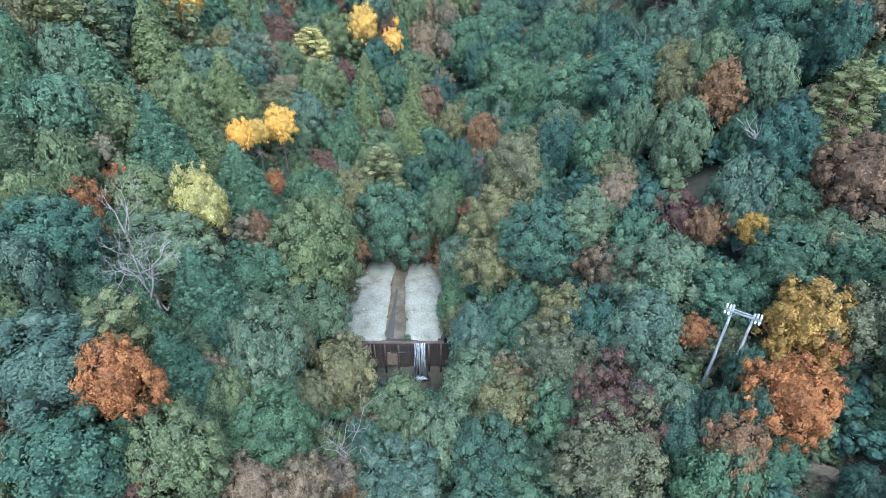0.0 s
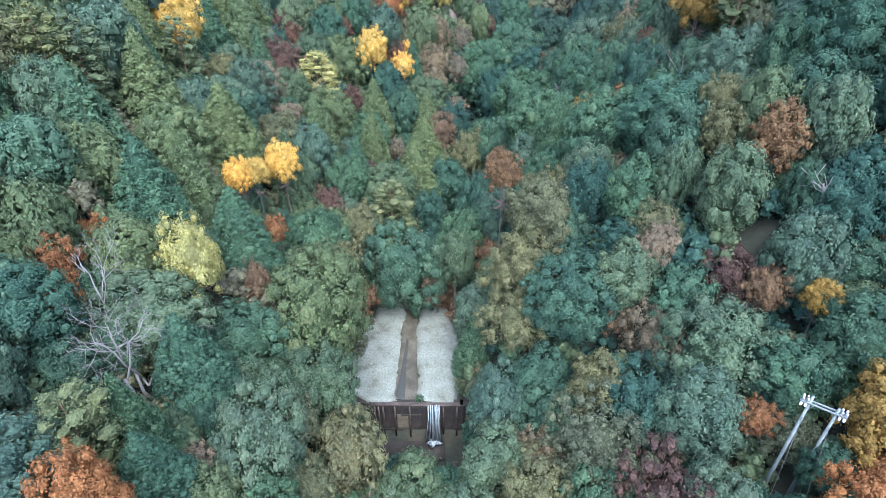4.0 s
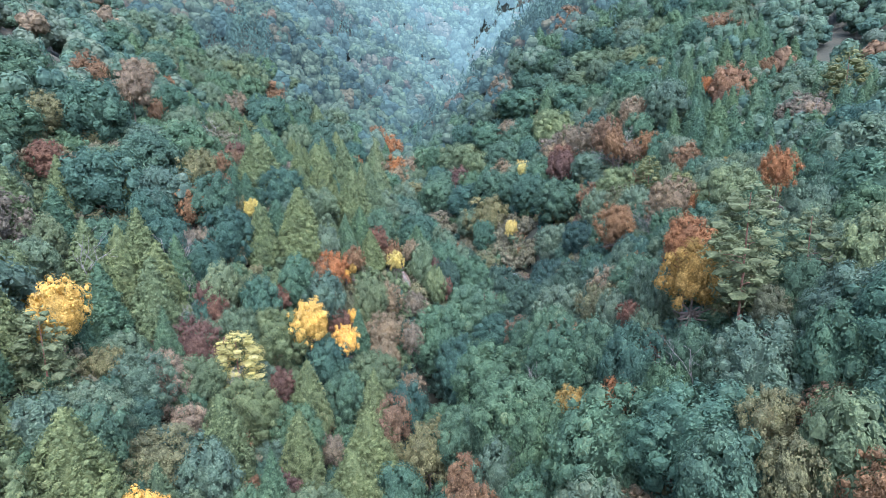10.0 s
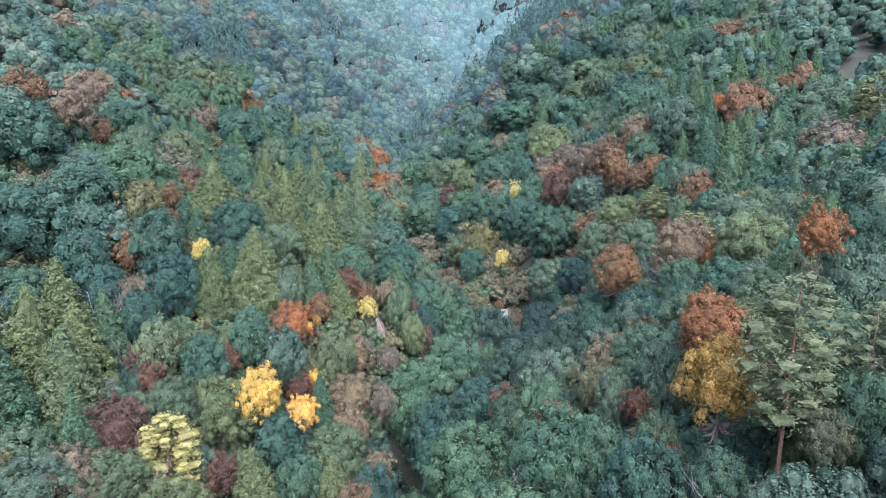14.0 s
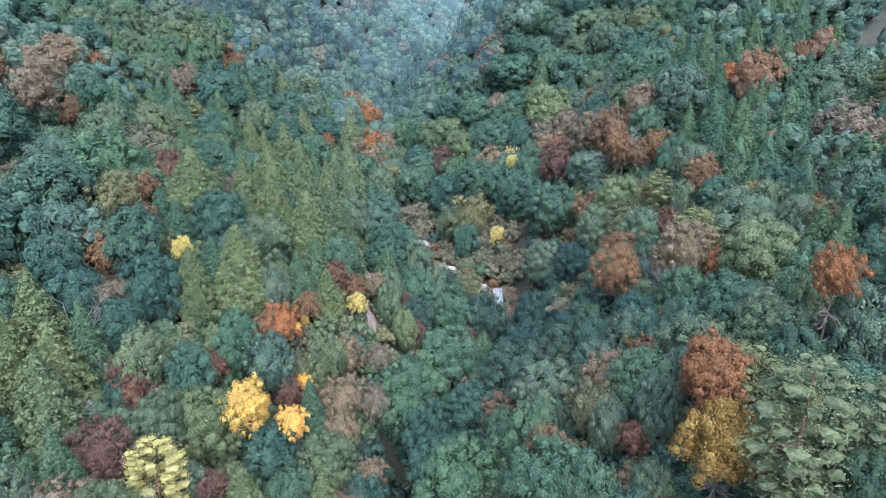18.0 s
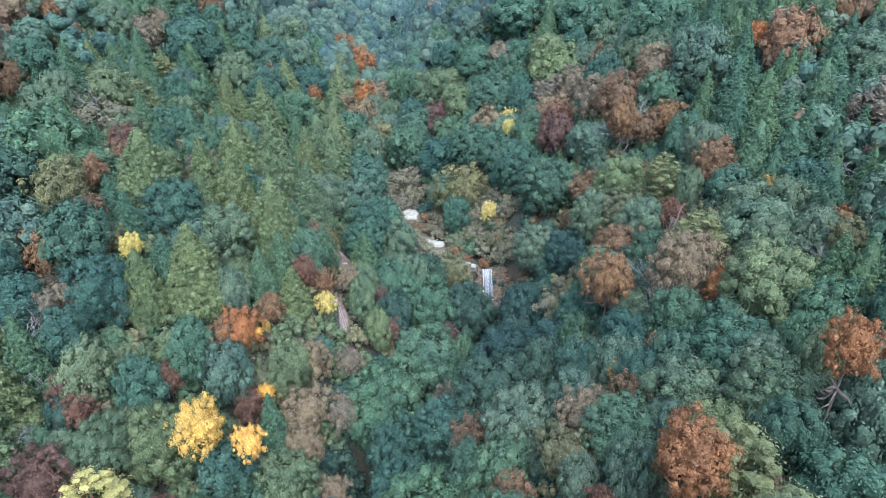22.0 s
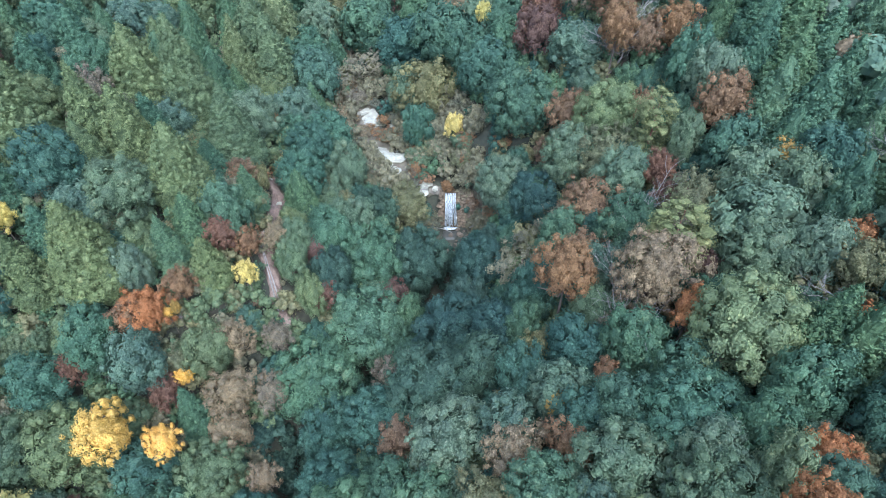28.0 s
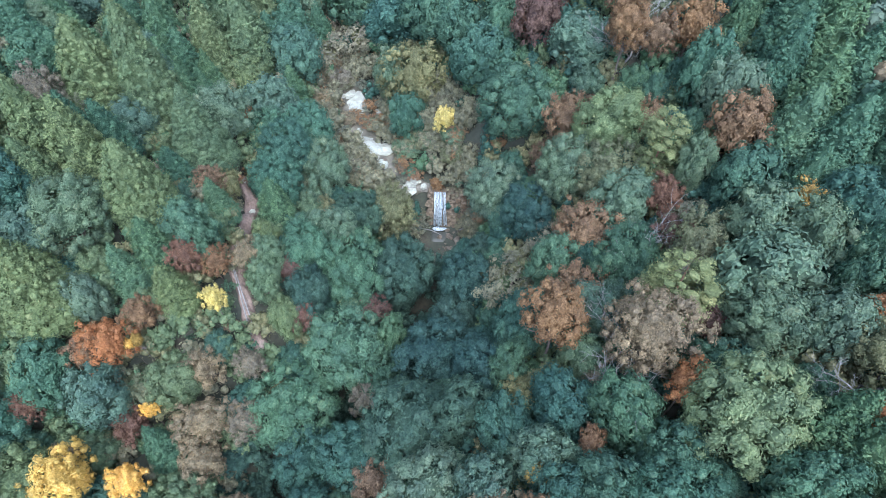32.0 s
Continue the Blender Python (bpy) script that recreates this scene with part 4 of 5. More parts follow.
# the ravine's own low trees, its shade put into their dark leaves
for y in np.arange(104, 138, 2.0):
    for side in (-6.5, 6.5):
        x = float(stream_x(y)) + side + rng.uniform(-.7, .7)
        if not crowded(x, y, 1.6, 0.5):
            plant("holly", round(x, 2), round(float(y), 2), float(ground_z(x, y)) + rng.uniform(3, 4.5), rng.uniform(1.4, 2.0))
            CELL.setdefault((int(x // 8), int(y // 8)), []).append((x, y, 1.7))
fill(2600, -62, 2, 6, 118, 2.6, 4.2, ("green", "moss", "pale", "cypress", "cedar", "olive", "pine", "tan", "teal"), (2.6, 2.6, 2.2, 3.4, 2.2, 1.4, .8, .8, 1.6), 0.63, (8.5, 11))
fill(500, 2, 26, 8, 52, 2.6, 3.8, ("teal", "green", "holly"), (4, 3, 1), 0.6, (7.5, 9.5))
fill(700, 57, 86, 112, 166, 2.3, 3.0, ("cypress",), (1,), 0.56, (8, 9.5))
fill(1200, 2, 66, 15, 62, 2.8, 4.4, ("green", "teal", "pale", "olive", "pine", "cypress", "tan"), (4, 4.5, 2.6, 1.2, .5, .5, .6), 0.63, (8.5, 11))
fill(1800, 2, 66, 62, 130, 2.8, 4.6, ("green", "teal", "pale", "lime", "olive", "pine", "tan"), (4.5, 3.4, 4, .8, 1.0, .5, .6), 0.63, (8.5, 11))
fill(1500, -50, 2, 118, 182, 2.8, 3.6, ("cedar", "cypress", "pine", "moss", "pale", "green", "tan"), (1.6, 5, .7, 1.4, 1.5, 1.5, .4), 0.58, (6.5, 8.5))
fill(1000, 4, 70, 130, 182, 2.8, 4.4, ("green", "teal", "pale", "moss", "olive", "tan", "rust"), (3.5, 2.4, 4, 2, 1.4, 1.0, .5), 0.63, (8.5, 11))
fill(1500, -85, 100, 182, 222, 3.2, 5.2, ("green", "teal", "pale", "moss", "cypress", "tan", "rust"), (3.5, 3, 3.4, 1.4, 2, 1.0, .5), 0.6, (9, 12))
# younger trees in the gaps
fill(2200, -34, 2, 14, 150, 1.5, 2.3, ("green", "moss", "pale", "teal", "olive", "tan", "rust"), (2.6, 2.4, 2, 1.8, 1.0, .7, .6), 0.6, (4.5, 6.5))
fill(2200, 2, 54, 14, 150, 1.5, 2.3, ("green", "teal", "pale", "moss", "olive", "tan", "rust"), (2.6, 3, 2.0, 1.0, .8, .6, .5), 0.6, (4.5, 6.5))


# ---- woods too many to count ----
def quads_mesh(name, verts, material):
    """A mesh of loose quads, four corners after one another."""
    n = len(verts) // 4
    me = bpy.data.meshes.new(name)
    me.vertices.add(4 * n)
    me.vertices.foreach_set("co", np.asarray(verts, np.float32).ravel())
    me.loops.add(4 * n)
    me.loops.foreach_set("vertex_index", np.arange(4 * n, dtype=np.int32))
    me.polygons.add(n)
    me.polygons.foreach_set("loop_start", np.arange(n, dtype=np.int32) * 4)
    me.materials.append(material)
    me.update(calc_edges=True)
    return me


def ball(n=2):
    """A sphere of quads: a cube's sides cut n by n."""
    out = []
    g = np.linspace(-1, 1, n + 1)
    for axis in range(3):
        for s in (-1, 1):
            for a in range(n):
                for b in range(n):
                    q = []
                    for u, v in ((a, b), (a + 1, b), (a + 1, b + 1), (a, b + 1)):
                        p = [0, 0, 0]
                        p[axis], p[(axis + 1) % 3], p[(axis + 2) % 3] = s, g[u], g[v]
                        q.append(p)
                    out += q
    return unit(np.array(out, float))


BLOCK = ball(2)


def clump_lobes(r):
    c = unit(r.normal(size=(11, 3)) * (1, 1, 0.9) + (0, 0, 0.35)) * r.uniform(0.5, 0.72, (11, 1))
    return np.concatenate([c, [[0, 0, 0]]]), np.append(r.uniform(0.26, 0.44, 11), 0.5)


def clump(seed, count, leaf, core=0.92):
    r = np.random.default_rng(seed)
    c, size = clump_lobes(r)
    pick = r.choice(12, count, p=size ** 2 / (size ** 2).sum())
    d = unit(r.normal(size=(count, 3)) + (0, 0, 0.5) + 0.6 * unit(c)[pick])
    p = c[pick] + d * (size[pick] * r.uniform(0.9, 1.08, count))[:, None]
    out = [leaves(p, unit(d + (0, 0, 0.15) + 0.25 * r.normal(size=d.shape)), leaf, 0.62, r)[0]]
    out += [k + BLOCK * (core * q) for k, q in zip(c, size)]
    return np.concatenate(out)


def low_clump(seed, count, leaf):
    return clump(seed, count, leaf, 0.66)


def spire(seed, count, leaf):
    r = np.random.default_rng(seed)
    h = 1 - np.sqrt(r.uniform(0, 1, count))
    a = r.uniform(0, 2 * math.pi, count)
    p = np.stack([np.cos(a) * (1 - h) * 0.9, np.sin(a) * (1 - h) * 0.9, h * 3.2 - 1.2], 1)
    n = unit(np.stack([np.cos(a), np.sin(a), np.full(count, 0.6)], 1) + 0.3 * r.normal(size=p.shape))
    return leaves(p, n, leaf, 0.5, r, np.stack([np.cos(a) * .5, np.sin(a) * .5, np.full(count, -.8)], 1))[0]


def wood(name, label, material, spots, shape, count, leaf, seed, lift=0.6):
    """Crowns at all spots (x, y, radius, height), as one mesh."""
    shapes = [shape(seed + k, count, leaf) for k in range(4)]
    r = np.random.default_rng(seed)
    out = []
    for k, (x, y, rad, h) in enumerate(spots):
        a = r.uniform(0, 2 * math.pi)
        v = shapes[k % 4] * (rad, rad, rad * r.uniform(0.9, 1.3))
        turned = np.stack([v[:, 0] * math.cos(a) - v[:, 1] * math.sin(a), v[:, 0] * math.sin(a) + v[:, 1] * math.cos(a), v[:, 2]], 1)
        out.append(turned + (x, y, float(ground_z(x, y)) + h * lift))
    return tagged(new(name, quads_mesh(name, np.concatenate(out), material)), label, "woodland", kind="stuff")


def scatter(x0, x1, y0, y1, step, seed, cone=None):
    r = np.random.default_rng(seed)
    for y in np.arange(y0, y1, step):
        for x in np.arange(x0, x1, step):
            a, b = x + r.uniform(-.5, .5) * step, y + r.uniform(-.5, .5) * step
            if cone and abs(a - 12) > 0.95 * (b - cone) + 15:
                continue
            yield a, b, r


def sorted_woods():
    near = {"green": [], "teal": [], "brush": [], "olive": [], "moss": [], "holly": []}
    for x, y, r in scatter(-66, 78, 8, 222, 2.35, 3):
        if kept_open(x, y, False):
            continue
        k = r.choice(["moss", "green", "moss", "brush", "olive"] if x < 2 else ["green", "teal", "teal", "moss", "olive"])
        if any(math.hypot(x - a, y - b) < c for a, b, c in BRUSHY):
            k = "brush"
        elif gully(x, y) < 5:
            # bushes in the cleft take the leaf colour with ravine shade in it
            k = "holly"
        steep = math.hypot(float(ground_z(x + 1, y) - ground_z(x - 1, y)), float(ground_z(x, y + 1) - ground_z(x, y - 1))) / 2
        near[k].append((x, y, r.uniform(1.5, 2.2), r.uniform(1.8, 3.8)))
        for _ in range(min(3, int(steep * 1.6))):
            near[k].append((x + r.uniform(-1.1, 1.1), y + r.uniform(-1.1, 1.1), r.uniform(1.3, 1.9), r.uniform(1.8, 3.8)))
    words = {"green": "green understorey bushes and saplings between the trees", "teal": "dark blue-green understorey between the trees",
             "brush": "dry grey-brown brush between the trees", "olive": "olive-brown understorey saplings beneath the oaks", "moss": "yellowish-green understorey bushes between the trees", "holly": "understorey bushes along the stream's cleft, ravine shade in their leaf colour"}
    for n, (k, spots) in enumerate(near.items()):
        wood({"green": "undergrowth", "teal": "dark_undergrowth", "brush": "dry_brushwood", "olive": "brown_undergrowth", "moss": "light_undergrowth", "holly": "ravine_undergrowth"}[k], words[k], LEAF[k], spots, low_clump, 170, 0.095, 100 + 10 * n)
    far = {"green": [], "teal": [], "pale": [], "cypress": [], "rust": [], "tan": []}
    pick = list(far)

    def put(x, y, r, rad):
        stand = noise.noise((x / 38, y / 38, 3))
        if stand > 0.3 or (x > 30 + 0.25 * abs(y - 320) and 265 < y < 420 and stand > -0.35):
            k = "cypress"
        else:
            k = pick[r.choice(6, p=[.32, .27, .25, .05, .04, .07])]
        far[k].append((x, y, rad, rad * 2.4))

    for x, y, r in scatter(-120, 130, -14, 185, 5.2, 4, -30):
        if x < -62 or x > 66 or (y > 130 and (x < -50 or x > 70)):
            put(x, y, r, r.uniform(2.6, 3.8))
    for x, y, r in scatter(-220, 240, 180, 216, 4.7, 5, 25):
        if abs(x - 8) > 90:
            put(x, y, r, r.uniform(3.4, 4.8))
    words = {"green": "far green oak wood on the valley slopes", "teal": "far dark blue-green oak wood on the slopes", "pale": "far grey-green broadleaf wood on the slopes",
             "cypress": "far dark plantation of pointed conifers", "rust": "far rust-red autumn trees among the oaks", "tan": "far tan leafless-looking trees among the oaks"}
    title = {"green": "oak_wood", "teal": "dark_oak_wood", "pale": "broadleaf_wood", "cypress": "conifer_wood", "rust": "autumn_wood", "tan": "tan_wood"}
    # the far stands wear leaf colours that already hold the haze
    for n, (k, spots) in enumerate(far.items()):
        wood(title[k], words[k], FAR_HAZED_LEAF[k], spots, spire if k == "cypress" else clump, 520, 0.10, 200 + 10 * n, 0.55)
    # backdrop bands, each farther one glowing more to imitate thicker haze
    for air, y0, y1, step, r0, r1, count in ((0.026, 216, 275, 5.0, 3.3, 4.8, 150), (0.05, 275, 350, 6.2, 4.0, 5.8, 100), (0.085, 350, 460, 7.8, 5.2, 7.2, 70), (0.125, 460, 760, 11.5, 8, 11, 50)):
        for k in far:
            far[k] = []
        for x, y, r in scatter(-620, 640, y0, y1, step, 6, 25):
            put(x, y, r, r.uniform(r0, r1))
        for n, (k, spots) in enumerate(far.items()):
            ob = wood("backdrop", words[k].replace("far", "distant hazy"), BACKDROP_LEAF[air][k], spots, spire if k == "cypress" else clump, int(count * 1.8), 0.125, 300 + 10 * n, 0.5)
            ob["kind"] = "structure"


sorted_woods()

# ---- helpers for built things ----
def box(bm, size, m, bevel=0.0):
    made = bmesh.ops.create_cube(bm, size=1, matrix=m @ Matrix.Diagonal((*size, 1)))
    if bevel:
        edges = {e for v in made["verts"] for e in v.link_edges}
        bmesh.ops.bevel(bm, geom=list(edges), offset=bevel, segments=1, affect='EDGES')


def box_mesh(name, size, material, bevel=0.02):
    bm = bmesh.new()
    box(bm, size, Matrix(), bevel)
    return bm_mesh(name, bm, material)


def pipe_mesh(name, points, radii, material, sides=10):
    v, f = tube(points, radii, sides)
    f.append(tuple(range(sides - 1, -1, -1)))
    return mesh_of(name, v, f, material, True)


def stone_mesh(name, seed, material, rough=0.25, sub=None):
    """A weathered lump of rock, about one metre across."""
    r = np.random.default_rng(seed)
    v, f = sub or ICO2
    cuts = unit(r.normal(size=(9, 3)))
    w = v.copy() * 0.62
    for c in cuts:
        over = w @ c - r.uniform(0.30, 0.46)
        w -= np.maximum(over, 0)[:, None] * c
    w *= 1 + rough * 0.25 * r.normal(size=(len(v), 1))
    return mesh_of(name, w, f, material)


def bank(name, label, ys, left, right, z0, crown, material, category, step=0.45, ragged=0.5, kind="", slope=None):
    """A low heap of loose ground between two edges along the valley."""
    rows = np.arange(ys[0], ys[-1] + step, step)
    across = np.linspace(-1, 1, 17)
    verts = []
    for y in rows:
        a, b = np.interp(y, ys, left), np.interp(y, ys, right)
        a += ragged * (noise.noise((y * 0.3, 1, 1)) + 0.4 * noise.noise((y * 1.9, 1, 5)))
        b += ragged * (noise.noise((y * 0.3, 5, 2)) + 0.4 * noise.noise((y * 1.9, 5, 5)))
        end = min(1, (y - rows[0]) / 0.25 + 0.5, (rows[-1] - y) / 0.8)
        base = z0 if slope is None else np.interp(y, ys, slope)
        for u in across:
            x = (a + b) / 2 + u * (b - a) / 2
            z = base + crown * (1 - abs(u) ** 5) * max(end, 0) - 0.75 * (abs(u) ** 9) - 0.6 * (1 - max(end, 0))
            z += 0.10 * noise.noise((x * 0.8, y * 0.8, 3)) + 0.05 * noise.noise((x * 2.6, y * 2.6, 7)) + 0.03 * noise.noise((x * 6, y * 6, 9))
            verts.append((x, y, z))
    n = len(across)
    faces = [(i * n + j, i * n + j + 1, (i + 1) * n + j + 1, (i + 1) * n + j) for i in range(len(rows) - 1) for j in range(n - 1)]
    return tagged(new(name, mesh_of(name, verts, faces, material, True)), label, category, kind=kind)


# ---- the lower dam and its basin ----
SAND = surface("pale_sand", [(0.28, (0.10, 0.095, 0.07)), (0.42, (0.18, 0.195, 0.155)), (0.7, (0.245, 0.27, 0.225))], 0.45, 0.95, 0.5, 12)
BROWN_BED = surface("brown_stream_bed", [(0.3, (0.05, 0.045, 0.03)), (0.55, (0.10, 0.09, 0.062)), (0.8, (0.16, 0.145, 0.11))], 0.8, 0.5, 0.6)
RUST_IRON = surface("rusty_steel", [(0.3, (0.04, 0.03, 0.025)), (0.6, (0.085, 0.065, 0.053)), (0.8, (0.15, 0.12, 0.10))], 1.2, 0.7, 0.3)

bank("sand_bank", "pale sand and gravel bank behind the old dam", [46.9, 48.6, 51, 55, 60, 64.5, 68.5], [-9.5, -12.4, -14.4, -13.8, -12.2, -10.4, -9.0],
     [-5.7, -6.3, -6.6, -6.5, -6.6, -7.0, -7.8], -4.75, 0.42, SAND, "sand bank", ragged=1.0)
bank("sand_bank", "pale gravel bank across the channel from its twin", [46.9, 49.5, 53, 58, 62, 67.5], [-4.4, -4.9, -5.2, -5.4, -5.5, -5.0],
     [0.3, 0.5, 0.9, 0.5, -0.8, -3.0], -4.75, 0.42, SAND, "sand bank", ragged=1.0)
bank("stream_bed", "brown muddy channel running between pale gravel banks", [46.8, 50, 54, 60, 67], [-8.2, -7.7, -7.3, -7.3, -7.6], [-3.4, -4.3, -4.7, -4.9, -4.9], -4.75, 0.10, BROWN_BED, "stream bed", kind="structure")
bank("water", "shallow stream water spreading behind the dam crest", [47.3, 49, 51, 54, 58], [-7.2, -7.1, -6.9, -6.6, -6.4], [-5.4, -5.7, -5.9, -6.0, -6.0], -4.72, 0.12, WATER, "water", kind="structure", ragged=0.3)

dam = tagged(new("check_dam"), "old check dam of stained concrete, shade in its dark colour, with rusty steel crest beam", "dam")
dam.location = (-4.6, 46.9, -4.3)
for k in range(9):
    part("wall_panel", box_mesh("wall_panel", (1.13, 0.95, 6.0 + 0.1 * (k % 3)), OLD_CONCRETE, 0.04), dam).location = (-4.6 + 1.14 * k, 0.25 + 0.02 * (k % 2), -3.25)
part("crest_beam", box_mesh("crest_beam", (9.6, 0.45, 0.2), RUST_IRON, 0.04), dam, "rusty pinkish steel crest beam").location = (-0.1, -0.05, -0.10)
_post = pipe_mesh("post", [(0, 0, -5.3), (0.02, 0, -2.5), (0, 0, 0.0)], [0.11, 0.10, 0.10], RUST_IRON, 8)
for x in (-4.5, -4.1, -3.6, -2.35, -0.75, 1.25, 2.9, 4.35):
    p = part("post", _post, dam)
    p.location, p.scale = (x, -0.38, -0.2), (1, 1, 0.75 + 0.25 * ((x * 7) % 1))
for x, z, w in ((-0.6, -1.5, 2.2), (-2.9, -3.9, 3.0)):
    p = part("waling_rail", box_mesh("waling_rail", (w, 0.14, 0.16), OLD_CONCRETE, 0.02), dam)
    p.location = (x, -0.34, z)
part("wing_block", box_mesh("wing_block", (2.9, 1.5, 1.5), OLD_CONCRETE, 0.08), dam, "mossy concrete wing block").matrix_basis = pose(-5.7, 1.15, -1.15, 0, 0, -18)
part("wing_block", box_mesh("wing_block", (1.6, 1.2, 5.5), OLD_CONCRETE, 0.08), dam).location = (5.4, 0.5, -2.9)
part("apron", box_mesh("apron", (7.0, 2.6, 0.7), OLD_CONCRETE, 0.1), dam, "wet concrete apron at the foot").location = (-0.4, -1.6, -5.95)
part("spall_panel", box_mesh("spall_panel", (1.25, 0.1, 2.2), DIRT, 0.04), dam, "paler worn facing panel").location = (-1.55, -0.28, -2.6)


def curtain(name, label, width, drop, out, m, strands, seed):
    """Falling water: strands side by side that lean out as they drop."""
    r = np.random.default_rng(seed)
    fall = tagged(new(name), label, "waterfall")
    fall.matrix_basis = m
    for k in range(strands):
        x = (k + 0.5) / strands * width - width / 2 + r.uniform(-.03, .03)
        w = width / strands * r.uniform(0.35, 1.05)
        d = drop * r.uniform(0.9, 1.0)
        pts = [(x, 0.35, 0.03), (x, 0.0, 0.0), (x + r.uniform(-.05, .05), -out * 0.45, -d * 0.35), (x * 1.22 + r.uniform(-.12, .12), -out, -d)]
        v, f = tube(pts, [w * 0.5, w * 0.55, w * 0.62, w * 0.9], 6)
        v[:, 1] = v[:, 1] * 0.8
        part("strand", mesh_of("strand", v, f, FALL, True), fall)
    v, f = ICO2
    r2 = np.random.default_rng(seed + 1)
    foam = v * (width * 0.62, 0.45, 0.18) * (1 + 0.25 * r2.normal(size=(len(v), 1)))
    part("foam", mesh_of("foam", foam + (0, -out, -drop + 0.05), f, FALL, True), fall, "white foam at the foot")
    return fall


curtain("waterfall", "thin bluish-white waterfall spilling over the old dam", 1.35, 5.0, 0.7, pose(-2.75, 46.35, -4.35), 6, 3)

_r = np.random.default_rng(5)
STONES = [stone_mesh("stone", 40 + k, ROCK, 0.2, ICO1 if k % 2 else ICO2) for k in range(6)]
PALES = [stone_mesh("stone", 60 + k, PALE_ROCK, 0.5) for k in range(5)]


def stone(meshes, name, label, x, y, z, size, group, flat=0.7):
    ob = tagged(new(name, meshes[_r.integers(len(meshes))]), label, "rock", group)
    ob.matrix_basis = pose(x, y, z, _r.uniform(-15, 15), _r.uniform(-15, 15), _r.uniform(0, 360)) @ Matrix.Diagonal((size, size * _r.uniform(0.7, 1.1), size * flat, 1))
    return ob


for k in range(26):
    a = _r.uniform(-1, 1)
    stone(STONES, "boulder", "dark wet boulder below the old dam", -4.6 + 4.2 * a, _r.uniform(41.2, 44.9), -10.1 + 0.1 * _r.uniform(), _r.uniform(0.35, 1.0), "boulders below the dam")
for k in range(40):
    x, y = _r.uniform(-12.6, -7.6), _r.uniform(49, 64)
    stone(PALES, "cobble", "pale cobble lying on the gravel bank", x if k % 2 else x + 8.2, y, -4.22, _r.uniform(0.12, 0.34), "cobbles on the banks")
for x0, y0, x1, y1 in ((-11.2, 62.0, -10.6, 66.5), (-9.6, 63.5, -10.4, 66.8), (-8.7, 62.5, -8.2, 66.0), (-12.8, 54, -12.2, 57.5)):
    me = pipe_mesh("driftwood", [(x0, y0, -4.1), ((x0 + x1) / 2 + 0.2, (y0 + y1) / 2, -3.95), (x1, y1, -3.6)], [0.05, 0.07, 0.09], BARK, 6)
    tagged(new("driftwood", me), "dark driftwood root lying on the bank", "driftwood")
for x, y, r in ((-13.2, 60.5, 1.5), (-12.8, 64.0, 1.8), (-11.2, 67.5, 1.6), (-2.2, 66.2, 2.0), (-0.2, 63.8, 1.7), (-4.2, 68, 1.7), (1.0, 61, 1.5), (-8.4, 69, 1.6), (-13.9, 56, 1.2)):
    plant("tan" if x > -9 and x < -3 else "rust", x, y, float(ground_z(x, y)) + r * 1.9, r * 1.4)
for x, y, r in ((1.6, 57, 1.5), (1.8, 53, 1.6), (1.4, 49.5, 1.5), (-14.3, 51.5, 1.4), (-12.8, 46.5, 1.6), (-11.0, 45, 1.7), (1.8, 45.5, 1.7), (-1.5, 40.5, 1.9), (-7.5, 40.0, 1.9), (-4.5, 39.0, 1.6)):
    plant("shrub", x, y, float(ground_z(x, y)) + r * 1.3, r)

for k, y in enumerate(np.arange(46.2, 66, 1.7)):
    for x in (-15.0 + 0.12 * max(0, y - 55) + _r.uniform(-.5, .5), 2.0 - 0.1 * max(0, y - 56) + _r.uniform(-.4, .4)):
        r = _r.uniform(1.1, 1.7)
        plant(("olive", "green", "tan", "shrub", "teal")[int(_r.integers(5))], x, y, float(ground_z(x, y)) + r * 1.9, r)
for k in range(70):
    x, y = _r.uniform(24, 36), _r.uniform(17, 27)
    if abs(y - np.interp(x, [26.6, 29.4, 34], [24.6, 22.6, 20.4])) > 0.9:
        plant("brush" if k % 2 else "moss", x, y, float(ground_z(x, y)) + 1.0, _r.uniform(0.6, 1.0))

for kind, x, y, top, r in (("teal", -6.6, 36.6, -1.8, 2.5), ("green", -1.4, 36.2, -1.6, 2.5), ("pale", -10, 38, 1.2, 2.2), ("green", 2.6, 39.5, -0.4, 2.2), ("olive", -12.2, 41.5, 1.5, 2.0),
                           ("cypress", 33.4, 27.6, 15.6, 2.3), ("green", 34.8, 31.6, 18.0, 2.6), ("teal", 35.6, 25.2, 15.5, 2.5), ("cypress", 31.9, 24.9, 11.2, 1.6), ("green", 33.0, 35.4, 18.6, 2.2)):
    plant(kind, x, y, top, r)

# ---- the upper weir, its fall and rocks ----
weir = tagged(new("stone_weir"), "weathered brown stone weir crossing the ravine beside a fall", "weir")
weir.matrix_basis = pose(24.0, 144.6, 10.2, 0, 0, -4)
WEIR_STONE = surface("brown_weir_stone", [(0.3, (0.05, 0.04, 0.026)), (0.5, (0.11, 0.085, 0.055)), (0.75, (0.21, 0.165, 0.11))], 0.7, 0.8, 0.9)
_blocks = []
for k in range(5):
    bm = bmesh.new()
    box(bm, (1, 1, 1), Matrix(), 0.14)
    r2 = np.random.default_rng(k)
    for v in bm.verts:
        v.co += Vector(r2.normal(size=3) * 0.06)
    _blocks.append(bm_mesh("stone_block", bm, WEIR_STONE))
